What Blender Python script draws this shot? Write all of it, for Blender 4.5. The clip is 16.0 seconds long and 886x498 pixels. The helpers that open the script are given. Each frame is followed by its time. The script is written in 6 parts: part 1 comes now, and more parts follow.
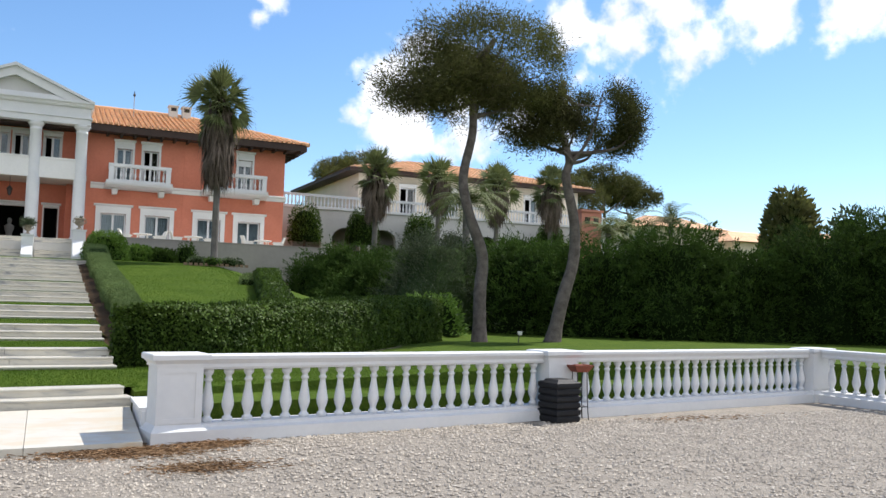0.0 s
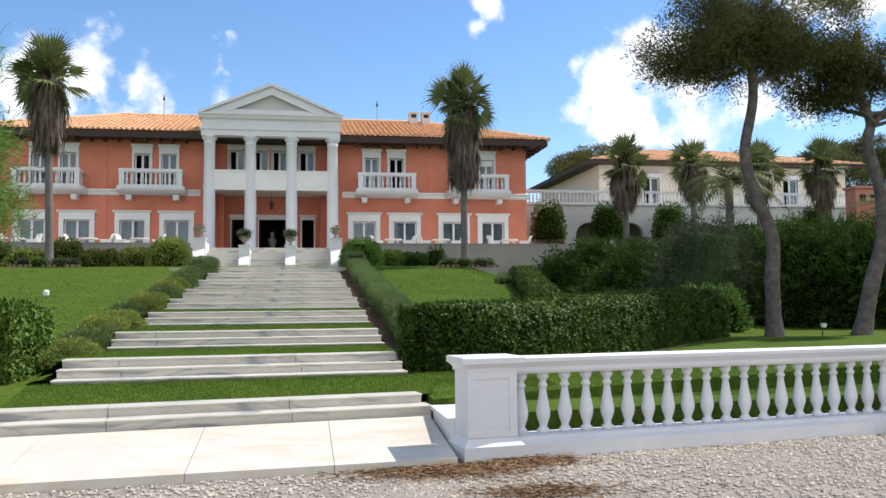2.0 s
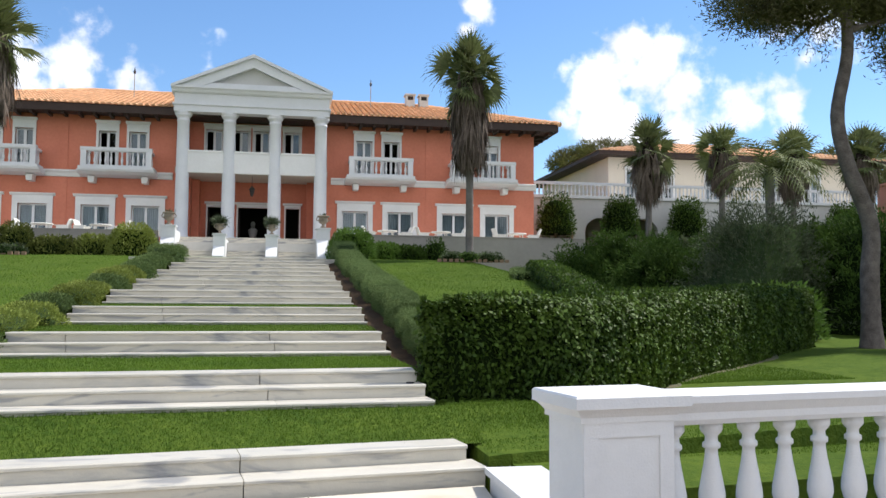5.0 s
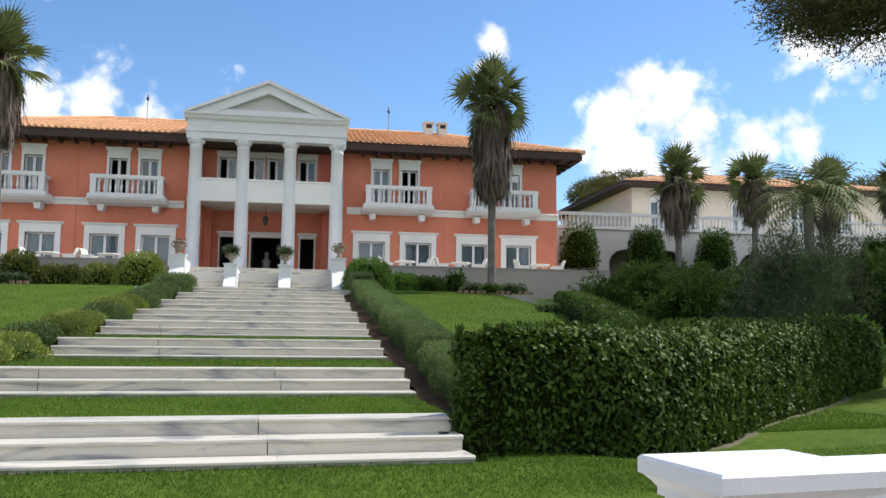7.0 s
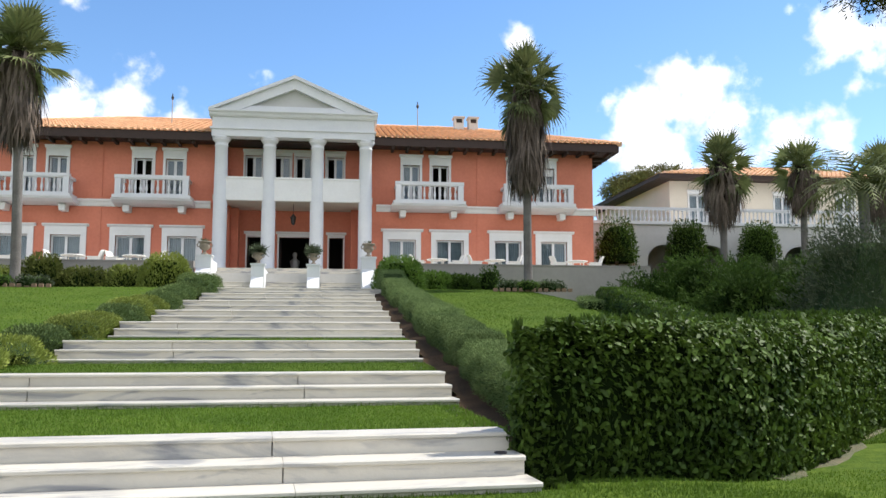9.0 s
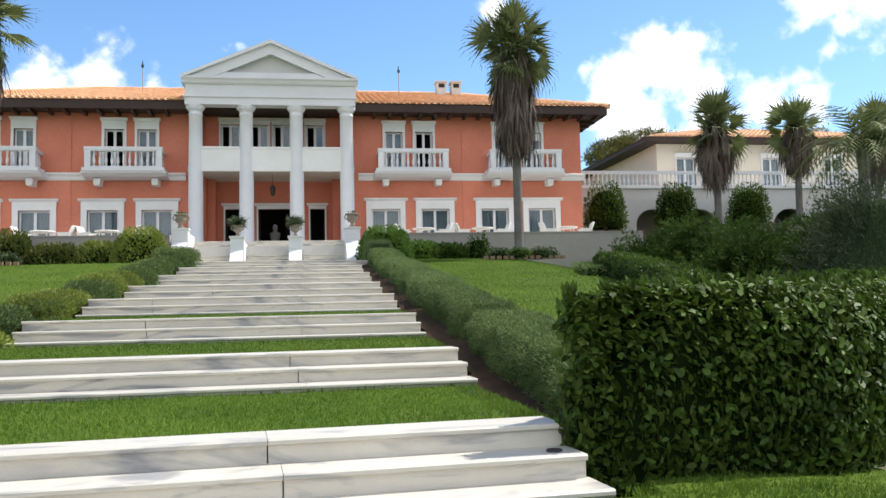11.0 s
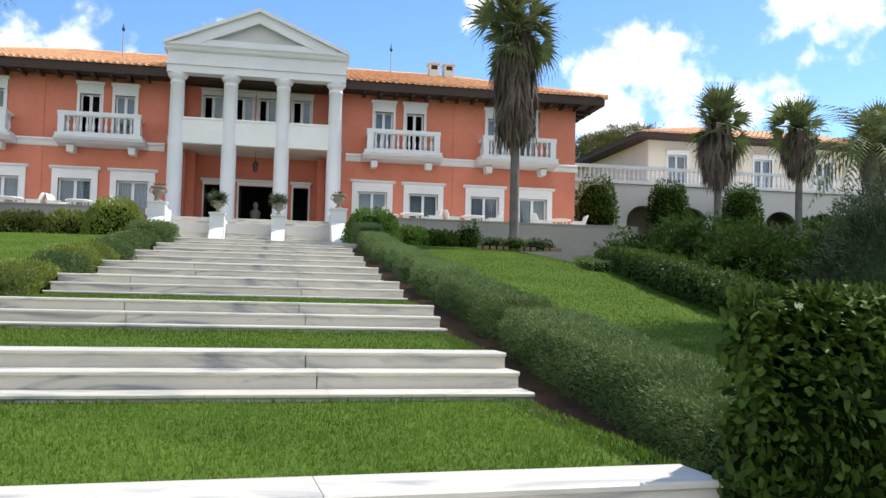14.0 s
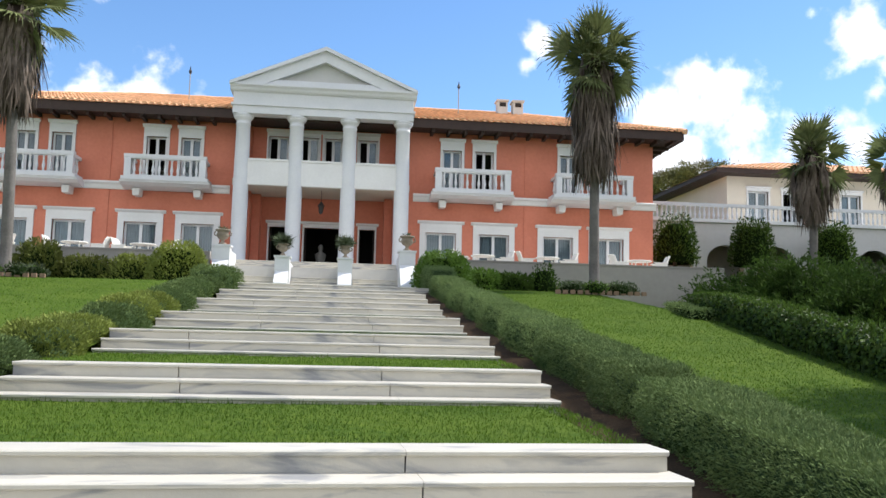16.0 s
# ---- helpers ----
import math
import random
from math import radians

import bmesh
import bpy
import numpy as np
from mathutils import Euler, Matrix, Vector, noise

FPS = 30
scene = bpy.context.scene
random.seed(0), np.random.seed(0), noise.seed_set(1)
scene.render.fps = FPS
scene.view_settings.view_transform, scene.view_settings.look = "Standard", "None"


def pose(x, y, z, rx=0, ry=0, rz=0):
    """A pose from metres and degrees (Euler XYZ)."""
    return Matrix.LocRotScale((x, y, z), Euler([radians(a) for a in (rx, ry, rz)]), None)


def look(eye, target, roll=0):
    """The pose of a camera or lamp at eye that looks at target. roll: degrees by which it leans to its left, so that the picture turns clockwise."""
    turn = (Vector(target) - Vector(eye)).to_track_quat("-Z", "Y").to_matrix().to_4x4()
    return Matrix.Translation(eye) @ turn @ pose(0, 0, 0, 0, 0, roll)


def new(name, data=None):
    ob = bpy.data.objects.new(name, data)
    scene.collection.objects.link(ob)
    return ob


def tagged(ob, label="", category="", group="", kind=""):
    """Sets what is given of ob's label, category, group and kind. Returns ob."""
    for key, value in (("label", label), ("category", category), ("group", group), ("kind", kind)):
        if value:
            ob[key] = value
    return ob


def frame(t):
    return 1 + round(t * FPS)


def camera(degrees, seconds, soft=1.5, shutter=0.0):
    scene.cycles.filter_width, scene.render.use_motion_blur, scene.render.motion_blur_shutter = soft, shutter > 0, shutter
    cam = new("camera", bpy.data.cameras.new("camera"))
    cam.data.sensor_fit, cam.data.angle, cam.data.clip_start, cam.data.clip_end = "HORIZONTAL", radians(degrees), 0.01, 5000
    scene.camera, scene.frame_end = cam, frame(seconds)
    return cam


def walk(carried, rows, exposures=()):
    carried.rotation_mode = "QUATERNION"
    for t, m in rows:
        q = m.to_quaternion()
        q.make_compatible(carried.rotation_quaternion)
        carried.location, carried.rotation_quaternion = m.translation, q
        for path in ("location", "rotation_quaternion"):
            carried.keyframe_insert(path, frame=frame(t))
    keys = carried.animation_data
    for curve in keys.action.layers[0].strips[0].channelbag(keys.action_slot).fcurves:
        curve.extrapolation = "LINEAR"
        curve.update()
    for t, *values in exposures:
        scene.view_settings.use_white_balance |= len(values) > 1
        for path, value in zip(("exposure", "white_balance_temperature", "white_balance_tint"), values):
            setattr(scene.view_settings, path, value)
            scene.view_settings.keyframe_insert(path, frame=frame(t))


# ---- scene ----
cam = camera(55.0, 16.0)
ROWS = [
    (0.0, pose(0.000, 0.000, 1.793, 93.67, -1.62, -24.91)),
    (0.5, pose(-0.190, 0.135, 1.801, 93.89, -1.20, -22.82)),
    (1.0, pose(-0.325, 0.422, 1.789, 93.80, -0.42, -18.35)),
    (1.5, pose(-0.457, 1.048, 1.743, 93.58, -0.07, -13.97)),
    (2.0, pose(-0.484, 1.925, 1.677, 93.54, 0.49, -9.51)),
    (2.5, pose(-0.482, 2.885, 1.654, 93.32, 0.44, -7.01)),
    (3.0, pose(-0.446, 3.880, 1.636, 93.05, 0.60, -5.92)),
    (3.5, pose(-0.417, 4.808, 1.587, 92.95, 0.10, -7.23)),
    (4.0, pose(-0.360, 5.452, 1.578, 92.90, -0.08, -10.14)),
    (6.5, pose(-0.290, 7.490, 1.556, 95.51, -0.68, -10.16)),
    (7.0, pose(-0.250, 7.888, 1.545, 95.98, -0.62, -9.45)),
    (7.5, pose(-0.216, 8.265, 1.525, 96.39, -0.61, -8.84)),
    (8.0, pose(-0.207, 8.497, 1.524, 96.66, -0.56, -8.23)),
    (8.5, pose(-0.189, 8.796, 1.526, 96.54, -0.32, -7.69)),
    (9.0, pose(-0.193, 9.154, 1.523, 96.03, -0.03, -7.39)),
    (11.5, pose(-0.348, 10.612, 1.533, 93.73, 1.68, -9.05)),
    (12.0, pose(-0.369, 10.940, 1.536, 93.50, 1.69, -9.62)),
    (12.5, pose(-0.435, 11.145, 1.528, 93.47, 1.08, -10.44)),
    (13.0, pose(-0.561, 11.263, 1.518, 93.50, 0.01, -11.16)),
    (13.5, pose(-0.650, 11.482, 1.511, 93.49, -0.77, -11.21)),
    (14.0, pose(-0.696, 11.636, 1.589, 93.28, -1.30, -10.65)),
    (14.5, pose(-0.756, 11.815, 1.672, 93.28, -1.50, -9.82)),
    (15.0, pose(-0.805, 12.138, 1.755, 93.65, -1.20, -8.78)),
    (15.5, pose(-0.834, 12.615, 1.769, 94.68, -1.33, -7.71)),
    (16.0, pose(-0.867, 13.157, 1.795, 95.88, -1.32, -6.57)),
]
walk(cam, ROWS, [(0.0, 0.64, 6450, 11), (4.0, 0.69, 6450, 12), (6.5, 0.59, 6400, 11), (7.5, 0.67, 6400, 11), (8.5, 0.81, 6450, 11), (11.5, 0.87, 6500, 11), (12.5, 0.83, 6450, 11), (14.5, 0.84, 6300, 11), (16.0, 0.82, 6400, 11)])

# ---- world, sun ----
SUN_DIR = Vector((0.72, 0.19, 1.0)).normalized()
world = bpy.data.worlds.new("sky")
scene.world = world
world.use_nodes = True
wn, wl = world.node_tree.nodes, world.node_tree.links
wn.clear()
w_out = wn.new("ShaderNodeOutputWorld")
w_bg = wn.new("ShaderNodeBackground")
w_bg.inputs["Strength"].default_value = 0.115
w_sky = wn.new("ShaderNodeTexSky")
w_sky.sky_type, w_sky.sun_disc = "NISHITA", False
w_sky.sun_elevation = math.asin(SUN_DIR.z)
w_sky.sun_rotation = math.atan2(SUN_DIR.x, SUN_DIR.y)
w_sky.air_density, w_sky.dust_density, w_sky.ozone_density = 1.0, 0.12, 4.0
w_tc = wn.new("ShaderNodeTexCoord")


def w_math(op, a, b=None, clamp=False):
    n = wn.new("ShaderNodeMath")
    n.operation, n.use_clamp = op, clamp
    for i, v in enumerate((a, b)):
        if v is None:
            continue
        if isinstance(v, (int, float)):
            n.inputs[i].default_value = v
        else:
            wl.new(v, n.inputs[i])
    return n.outputs[0]


w_noise = wn.new("ShaderNodeTexNoise")
w_noise.inputs["Scale"].default_value = 13.0
w_noise.inputs["Detail"].default_value = 11.0
w_noise.inputs["Roughness"].default_value = 0.56
wl.new(w_tc.outputs["Generated"], w_noise.inputs["Vector"])


def bearing(az, el):
    """A direction from degrees right of the y axis and degrees up."""
    a, e = radians(az), radians(el)
    return (math.sin(a) * math.cos(e), math.cos(a) * math.cos(e), math.sin(e))


# cumulus heaps: bearing, height, radius in degrees, weight
CLOUDS = [(22.7, 16.3, 2.4, 1.0), (24.4, 15.0, 2.9, 1.0), (20.6, 14.0, 2.4, 0.95), (25.8, 13.6, 2.4, 0.95), (21.5, 11.6, 3.4, 0.9), (26.5, 11.0, 3.2, 0.9), (30.0, 12.9, 2.1, 0.95), (32.6, 12.7, 1.9, 0.85),
          (18.7, 12.2, 1.8, 0.7), (12.6, 19.7, 1.5, 0.85), (11.8, 18.2, 1.0, 0.7), (33.7, 15.2, 1.1, 0.65), (-13.0, 14.4, 3.4, 0.72), (-9.4, 13.8, 3.0, 0.7), (-5.6, 14.6, 2.0, 0.40), (-16.8, 13.6, 3.2, 0.7), (-20.5, 14.0, 3.4, 0.62),
          (33.2, 18.7, 2.6, 0.95), (36.6, 17.9, 3.2, 1.0), (41.0, 16.4, 3.0, 0.9), (39.5, 20.0, 3.6, 1.0), (45.4, 18.6, 3.2, 0.95), (50.5, 19.2, 3.4, 0.95), (55.0, 20.5, 4.0, 1.0), (-17.0, 21.0, 1.4, 0.7)]
w_mask = None
for az, el, rad, weight in CLOUDS:
    d = wn.new("ShaderNodeVectorMath")
    d.operation = "DISTANCE"
    wl.new(w_tc.outputs["Generated"], d.inputs[0])
    d.inputs[1].default_value = bearing(az, el)
    blob = w_math("MULTIPLY", w_math("SUBTRACT", 1.0, w_math("DIVIDE", d.outputs["Value"], radians(rad) * 1.12)), weight)
    w_mask = blob if w_mask is None else w_math("MAXIMUM", w_mask, blob)
# unseen broken cloud, added behind the camera to brighten the shaded fronts
w_xyz = wn.new("ShaderNodeSeparateXYZ")
wl.new(w_tc.outputs["Generated"], w_xyz.inputs[0])
w_mask = w_math("MAXIMUM", w_mask, w_math("MINIMUM", w_math("MULTIPLY", w_math("ADD", w_xyz.outputs["Y"], 0.10), -1.6), 0.55))
w_fine = wn.new("ShaderNodeTexNoise")
w_fine.inputs["Scale"].default_value, w_fine.inputs["Detail"].default_value = 42.0, 6.0
wl.new(w_tc.outputs["Generated"], w_fine.inputs["Vector"])
w_fluff = w_math("ADD", w_math("MULTIPLY", w_math("SUBTRACT", w_noise.outputs["Fac"], 0.5), 1.7), w_math("MULTIPLY", w_math("SUBTRACT", w_fine.outputs["Fac"], 0.5), 1.1))
w_dens = w_math("ADD", w_mask, w_fluff)
w_ramp = wn.new("ShaderNodeMapRange")
w_ramp.interpolation_type = "SMOOTHSTEP"
w_ramp.inputs["From Min"].default_value, w_ramp.inputs["From Max"].default_value = 0.14, 0.66
wl.new(w_dens, w_ramp.inputs["Value"])
w_shade = wn.new("ShaderNodeMapRange")
w_shade.inputs["From Min"].default_value, w_shade.inputs["From Max"].default_value = 0.3, 0.7
w_shade.inputs["To Min"].default_value, w_shade.inputs["To Max"].default_value = 0.70, 1.05
wl.new(w_noise.outputs["Fac"], w_shade.inputs["Value"])
w_col = wn.new("ShaderNodeMix")
w_col.data_type = "RGBA"
w_white = wn.new("ShaderNodeVectorMath")
w_white.operation = "SCALE"
w_white.inputs[0].default_value = (7.7, 7.9, 8.3)
wl.new(w_shade.outputs[0], w_white.inputs["Scale"])
wl.new(w_ramp.outputs[0], w_col.inputs["Factor"])
w_deep = wn.new("ShaderNodeHueSaturation")
w_deep.inputs["Saturation"].default_value = 1.10
wl.new(w_sky.outputs["Color"], w_deep.inputs["Color"])
wl.new(w_deep.outputs[0], w_col.inputs[6])
wl.new(w_white.outputs[0], w_col.inputs[7])
wl.new(w_col.outputs[2], w_bg.inputs["Color"])
wl.new(w_bg.outputs[0], w_out.inputs["Surface"])

sun_data = bpy.data.lights.new("sun", "SUN")
sun_data.energy, sun_data.angle, sun_data.color = 3.9, radians(0.53), (1.0, 0.96, 0.89)
sun = new("sun", sun_data)
sun.matrix_world = look(SUN_DIR * 60, (0, 0, 0))


# ---- materials ----
def mat(name, c1, c2, scale=6.0, rough=0.6, bump=0.0, bump_scale=None, metal=0.0, fine=0.35, spread=0.0, sheen=0.0, translucent=0.0, spec=0.5):
    """Two-tone noise at two scales, with relief; spread: how far single pieces or islands differ in brightness."""
    m = bpy.data.materials.new(name)
    m.use_nodes = True
    n, l = m.node_tree.nodes, m.node_tree.links
    b = n["Principled BSDF"]
    tc = n.new("ShaderNodeTexCoord")
    a = n.new("ShaderNodeTexNoise")
    a.inputs["Scale"].default_value, a.inputs["Detail"].default_value = scale, 6.0
    f = n.new("ShaderNodeTexNoise")
    f.inputs["Scale"].default_value, f.inputs["Detail"].default_value = scale * 9, 3.0
    l.new(tc.outputs["Object"], a.inputs["Vector"])
    l.new(tc.outputs["Object"], f.inputs["Vector"])
    mixf = n.new("ShaderNodeMix")
    mixf.inputs["Factor"].default_value = fine
    l.new(a.outputs["Fac"], mixf.inputs[2])
    l.new(f.outputs["Fac"], mixf.inputs[3])
    mr = n.new("ShaderNodeMapRange")
    mr.inputs["From Min"].default_value, mr.inputs["From Max"].default_value = 0.32, 0.68
    l.new(mixf.outputs[0], mr.inputs["Value"])
    mc = n.new("ShaderNodeMix")
    mc.data_type = "RGBA"
    mc.inputs[6].default_value, mc.inputs[7].default_value = (*c1, 1), (*c2, 1)
    l.new(mr.outputs[0], mc.inputs["Factor"])
    colour = mc.outputs[2]
    if spread:
        g = n.new("ShaderNodeNewGeometry")
        oi = n.new("ShaderNodeObjectInfo")
        s = n.new("ShaderNodeMath")
        s.operation = "ADD"
        l.new(g.outputs["Random Per Island"], s.inputs[0])
        l.new(oi.outputs["Random"], s.inputs[1])
        r = n.new("ShaderNodeMapRange")
        r.inputs["From Max"].default_value = 2.0
        r.inputs["To Min"].default_value, r.inputs["To Max"].default_value = 1 - spread, 1 + spread
        l.new(s.outputs[0], r.inputs["Value"])
        h = n.new("ShaderNodeHueSaturation")
        l.new(r.outputs[0], h.inputs["Value"])
        l.new(colour, h.inputs["Color"])
        colour = h.outputs[0]
    l.new(colour, b.inputs["Base Color"])
    b.inputs["Roughness"].default_value, b.inputs["Metallic"].default_value = rough, metal
    b.inputs["Specular IOR Level"].default_value = spec
    if bump:
        bp = n.new("ShaderNodeBump")
        bp.inputs["Strength"].default_value, bp.inputs["Distance"].default_value = bump, 0.02
        bn = n.new("ShaderNodeTexNoise")
        bn.inputs["Scale"].default_value, bn.inputs["Detail"].default_value = bump_scale or scale * 6, 4.0
        l.new(tc.outputs["Object"], bn.inputs["Vector"])
        l.new(bn.outputs["Fac"], bp.inputs["Height"])
        l.new(bp.outputs["Normal"], b.inputs["Normal"])
    if translucent:
        tr = n.new("ShaderNodeBsdfTranslucent")
        l.new(colour, tr.inputs["Color"])
        ms = n.new("ShaderNodeMixShader")
        ms.inputs[0].default_value = translucent
        out = n["Material Output"]
        l.new(b.outputs[0], ms.inputs[1])
        l.new(tr.outputs[0], ms.inputs[2])
        l.new(ms.outputs[0], out.inputs["Surface"])
    return m


def glass_mat(name):
    m = bpy.data.materials.new(name)
    m.use_nodes = True
    n, l = m.node_tree.nodes, m.node_tree.links
    n.clear()
    out, mx = n.new("ShaderNodeOutputMaterial"), n.new("ShaderNodeMixShader")
    fr, gl, tr = n.new("ShaderNodeFresnel"), n.new("ShaderNodeBsdfGlossy"), n.new("ShaderNodeBsdfTransparent")
    fr.inputs["IOR"].default_value = 1.6
    gl.inputs["Roughness"].default_value = 0.03
    tr.inputs["Color"].default_value = (0.80, 0.86, 0.86, 1)
    l.new(fr.outputs[0], mx.inputs[0])
    l.new(tr.outputs[0], mx.inputs[1])
    l.new(gl.outputs[0], mx.inputs[2])
    l.new(mx.outputs[0], out.inputs["Surface"])
    return m


def marble_mat(name, base, vein, rough=0.35, warm=0.0):
    m = mat(name, base, tuple(c * 0.86 for c in base), 1.6, rough, 0.08, 60, spread=0.10)
    n, l = m.node_tree.nodes, m.node_tree.links
    b = n["Principled BSDF"]
    tc = n.new("ShaderNodeTexCoord")
    mp = n.new("ShaderNodeMapping")
    mp.inputs["Rotation"].default_value, mp.inputs["Scale"].default_value = (0.3, 0.5, 0.75), (0.55, 1.6, 3.6)
    ns = n.new("ShaderNodeTexNoise")
    ns.inputs["Scale"].default_value, ns.inputs["Detail"].default_value, ns.inputs["Distortion"].default_value = 1.7, 7.0, 1.5
    l.new(tc.outputs["Object"], mp.inputs[0])
    l.new(mp.outputs[0], ns.inputs["Vector"])
    mr = n.new("ShaderNodeMapRange")
    mr.inputs["From Min"].default_value, mr.inputs["From Max"].default_value, mr.inputs["To Max"].default_value = 0.515, 0.645, 0.9
    l.new(ns.outputs["Fac"], mr.inputs["Value"])
    mc = n.new("ShaderNodeMix")
    mc.data_type = "RGBA"
    mc.inputs[7].default_value = (*vein, 1)
    old = b.inputs["Base Color"].links[0].from_socket
    l.new(mr.outputs[0], mc.inputs["Factor"])
    l.new(old, mc.inputs[6])
    l.new(mc.outputs[2], b.inputs["Base Color"])
    return m


M_STUCCO = mat("orange stucco", (0.68, 0.235, 0.145), (0.56, 0.180, 0.108), 0.9, 0.9, 0.25, 90)
M_CREAM = mat("cream stucco", (0.74, 0.66, 0.53), (0.68, 0.60, 0.48), 0.8, 0.9, 0.2, 80)
M_PALE = mat("pale render", (0.62, 0.60, 0.56), (0.54, 0.52, 0.48), 0.7, 0.9, 0.2, 80)
M_WHITE = mat("white painted masonry", (0.71, 0.71, 0.71), (0.63, 0.635, 0.64), 1.4, 0.6, 0.15, 70)
M_WHITE2 = mat("white painted trim", (0.78, 0.77, 0.74), (0.70, 0.69, 0.66), 1.2, 0.55, 0.1, 60)
M_TYMP = mat("grey plaster", (0.56, 0.55, 0.52), (0.50, 0.49, 0.46), 1.0, 0.85, 0.15, 60)
M_LOGGIA = mat("beige plaster", (0.60, 0.55, 0.46), (0.54, 0.49, 0.40), 0.8, 0.85, 0.15, 60)
M_WALL = mat("grey terrace render", (0.36, 0.335, 0.30), (0.29, 0.27, 0.245), 0.6, 0.9, 0.3, 50)
M_TILE = mat("terracotta roof tile", (0.74, 0.44, 0.24), (0.56, 0.30, 0.15), 1.2, 0.8, 0.3, 50, spread=0.22)
M_BROWN = mat("dark stained timber", (0.050, 0.026, 0.018), (0.030, 0.016, 0.012), 4, 0.7, 0.3, 60)
M_STEP = marble_mat("grey veined marble", (0.59, 0.555, 0.475), (0.26, 0.262, 0.265))
M_SLAB = marble_mat("cream marble", (0.64, 0.595, 0.50), (0.60, 0.50, 0.36), 0.3)
M_GLASS = glass_mat("window glass")
M_CURTAIN = mat("grey curtain", (0.42, 0.45, 0.50), (0.30, 0.33, 0.38), 3, 0.9)
# near-black that paints the shade of unlit rooms and openings
M_INNERSHADE = mat("painted inner shade", (0.030, 0.024, 0.020), (0.018, 0.015, 0.013), 2, 0.9)
M_FRAME = mat("white window frame", (0.78, 0.78, 0.77), (0.72, 0.72, 0.71), 3, 0.4)
M_IRON = mat("black iron", (0.02, 0.02, 0.02), (0.035, 0.03, 0.028), 10, 0.5, 0.1)
M_PLASTIC = mat("black plastic", (0.014, 0.014, 0.015), (0.022, 0.022, 0.024), 6, 0.6, 0.1, spec=0.2)
M_RUST = mat("rusty red enamel", (0.28, 0.065, 0.035), (0.16, 0.05, 0.03), 8, 0.6, 0.3)
M_WPLAST = mat("white plastic", (0.80, 0.78, 0.72), (0.72, 0.70, 0.64), 3, 0.4)
M_STONE = mat("carved stone", (0.33, 0.27, 0.20), (0.19, 0.155, 0.115), 6, 0.9, 0.6, 40)
M_SOIL = mat("dry soil", (0.085, 0.055, 0.032), (0.040, 0.028, 0.018), 4, 0.95, 0.8, 40, spec=0.05)
M_EARTH = mat("dusty earth", (0.115, 0.095, 0.050), (0.040, 0.060, 0.016), 3, 0.95, 0.8, 40)
M_LAWN = mat("lawn", (0.090, 0.130, 0.018), (0.036, 0.072, 0.009), 1.3, 0.9, 1.0, 30, fine=0.6, spec=0.05)
M_BLADE = mat("grass blade", (0.122, 0.200, 0.022), (0.066, 0.124, 0.013), 1.1, 0.7, spread=0.35, translucent=0.3, spec=0.2)
M_GRAVEL = mat("gravel bed", (0.37, 0.325, 0.265), (0.185, 0.16, 0.13), 2.2, 0.95, 1.0, 70, fine=0.6)
M_PEBBLE = mat("pebbles", (0.50, 0.44, 0.365), (0.30, 0.262, 0.215), 3, 0.85, spread=0.6)
M_STRAW = mat("dry pine needles", (0.27, 0.16, 0.075), (0.17, 0.095, 0.045), 5, 0.9, spread=0.4)
M_LAUREL = mat("glossy laurel leaf", (0.092, 0.150, 0.022), (0.034, 0.066, 0.011), 1.6, 0.55, spread=0.70, translucent=0.20, spec=0.14)
# near-black: the shade deep in hedges, bushes and conifers put into colour
M_LEAFSHADE = mat("painted foliage shade", (0.012, 0.022, 0.006), (0.007, 0.013, 0.004), 5, 0.95, spec=0.0)
M_SANTO = mat("grey green shrub leaf", (0.175, 0.230, 0.082), (0.090, 0.138, 0.046), 1.8, 0.8, spread=0.40, translucent=0.15, spec=0.08)
M_YELLOWISH = mat("yellow green shrub leaf", (0.270, 0.310, 0.060), (0.155, 0.195, 0.042), 1.0, 0.7, spread=0.4, translucent=0.2, spec=0.25)
# core green darkened to paint the inner shade of low shrubs and olive
M_SHRUBSHADE = mat("painted shrub shade", (0.050, 0.075, 0.030), (0.030, 0.048, 0.018), 6, 0.95, 1.0, 40, spec=0.0)
M_CONIF = mat("dark conifer foliage", (0.062, 0.108, 0.020), (0.018, 0.036, 0.008), 0.7, 0.8, spread=0.65, translucent=0.25, spec=0.06)
M_SHRUB = mat("olive shrub leaf", (0.150, 0.165, 0.040), (0.070, 0.088, 0.022), 1.1, 0.7, spread=0.45, translucent=0.15, spec=0.12)
M_BRIGHT = mat("bright shrub leaf", (0.115, 0.190, 0.034), (0.055, 0.110, 0.018), 1.0, 0.65, spread=0.45, translucent=0.2, spec=0.15)
M_OLIVE = mat("grey olive foliage", (0.115, 0.140, 0.078), (0.060, 0.080, 0.044), 1.0, 0.75, spread=0.45, translucent=0.15, spec=0.1)
M_PINE = mat("pine needles", (0.125, 0.140, 0.040), (0.060, 0.054, 0.028), 0.5, 0.8, spread=0.6, translucent=0.30, spec=0.08)
M_YOUNG = mat("young pine needles", (0.150, 0.260, 0.050), (0.090, 0.170, 0.030), 0.6, 0.7, spread=0.4, translucent=0.3, spec=0.2)
M_PALM = mat("palm leaf", (0.185, 0.205, 0.080), (0.095, 0.118, 0.042), 0.8, 0.62, spread=0.40, translucent=0.22, spec=0.15)
M_DEADPALM = mat("dead palm leaf", (0.190, 0.150, 0.120), (0.085, 0.064, 0.050), 1.2, 0.9, spread=0.55, spec=0.1)
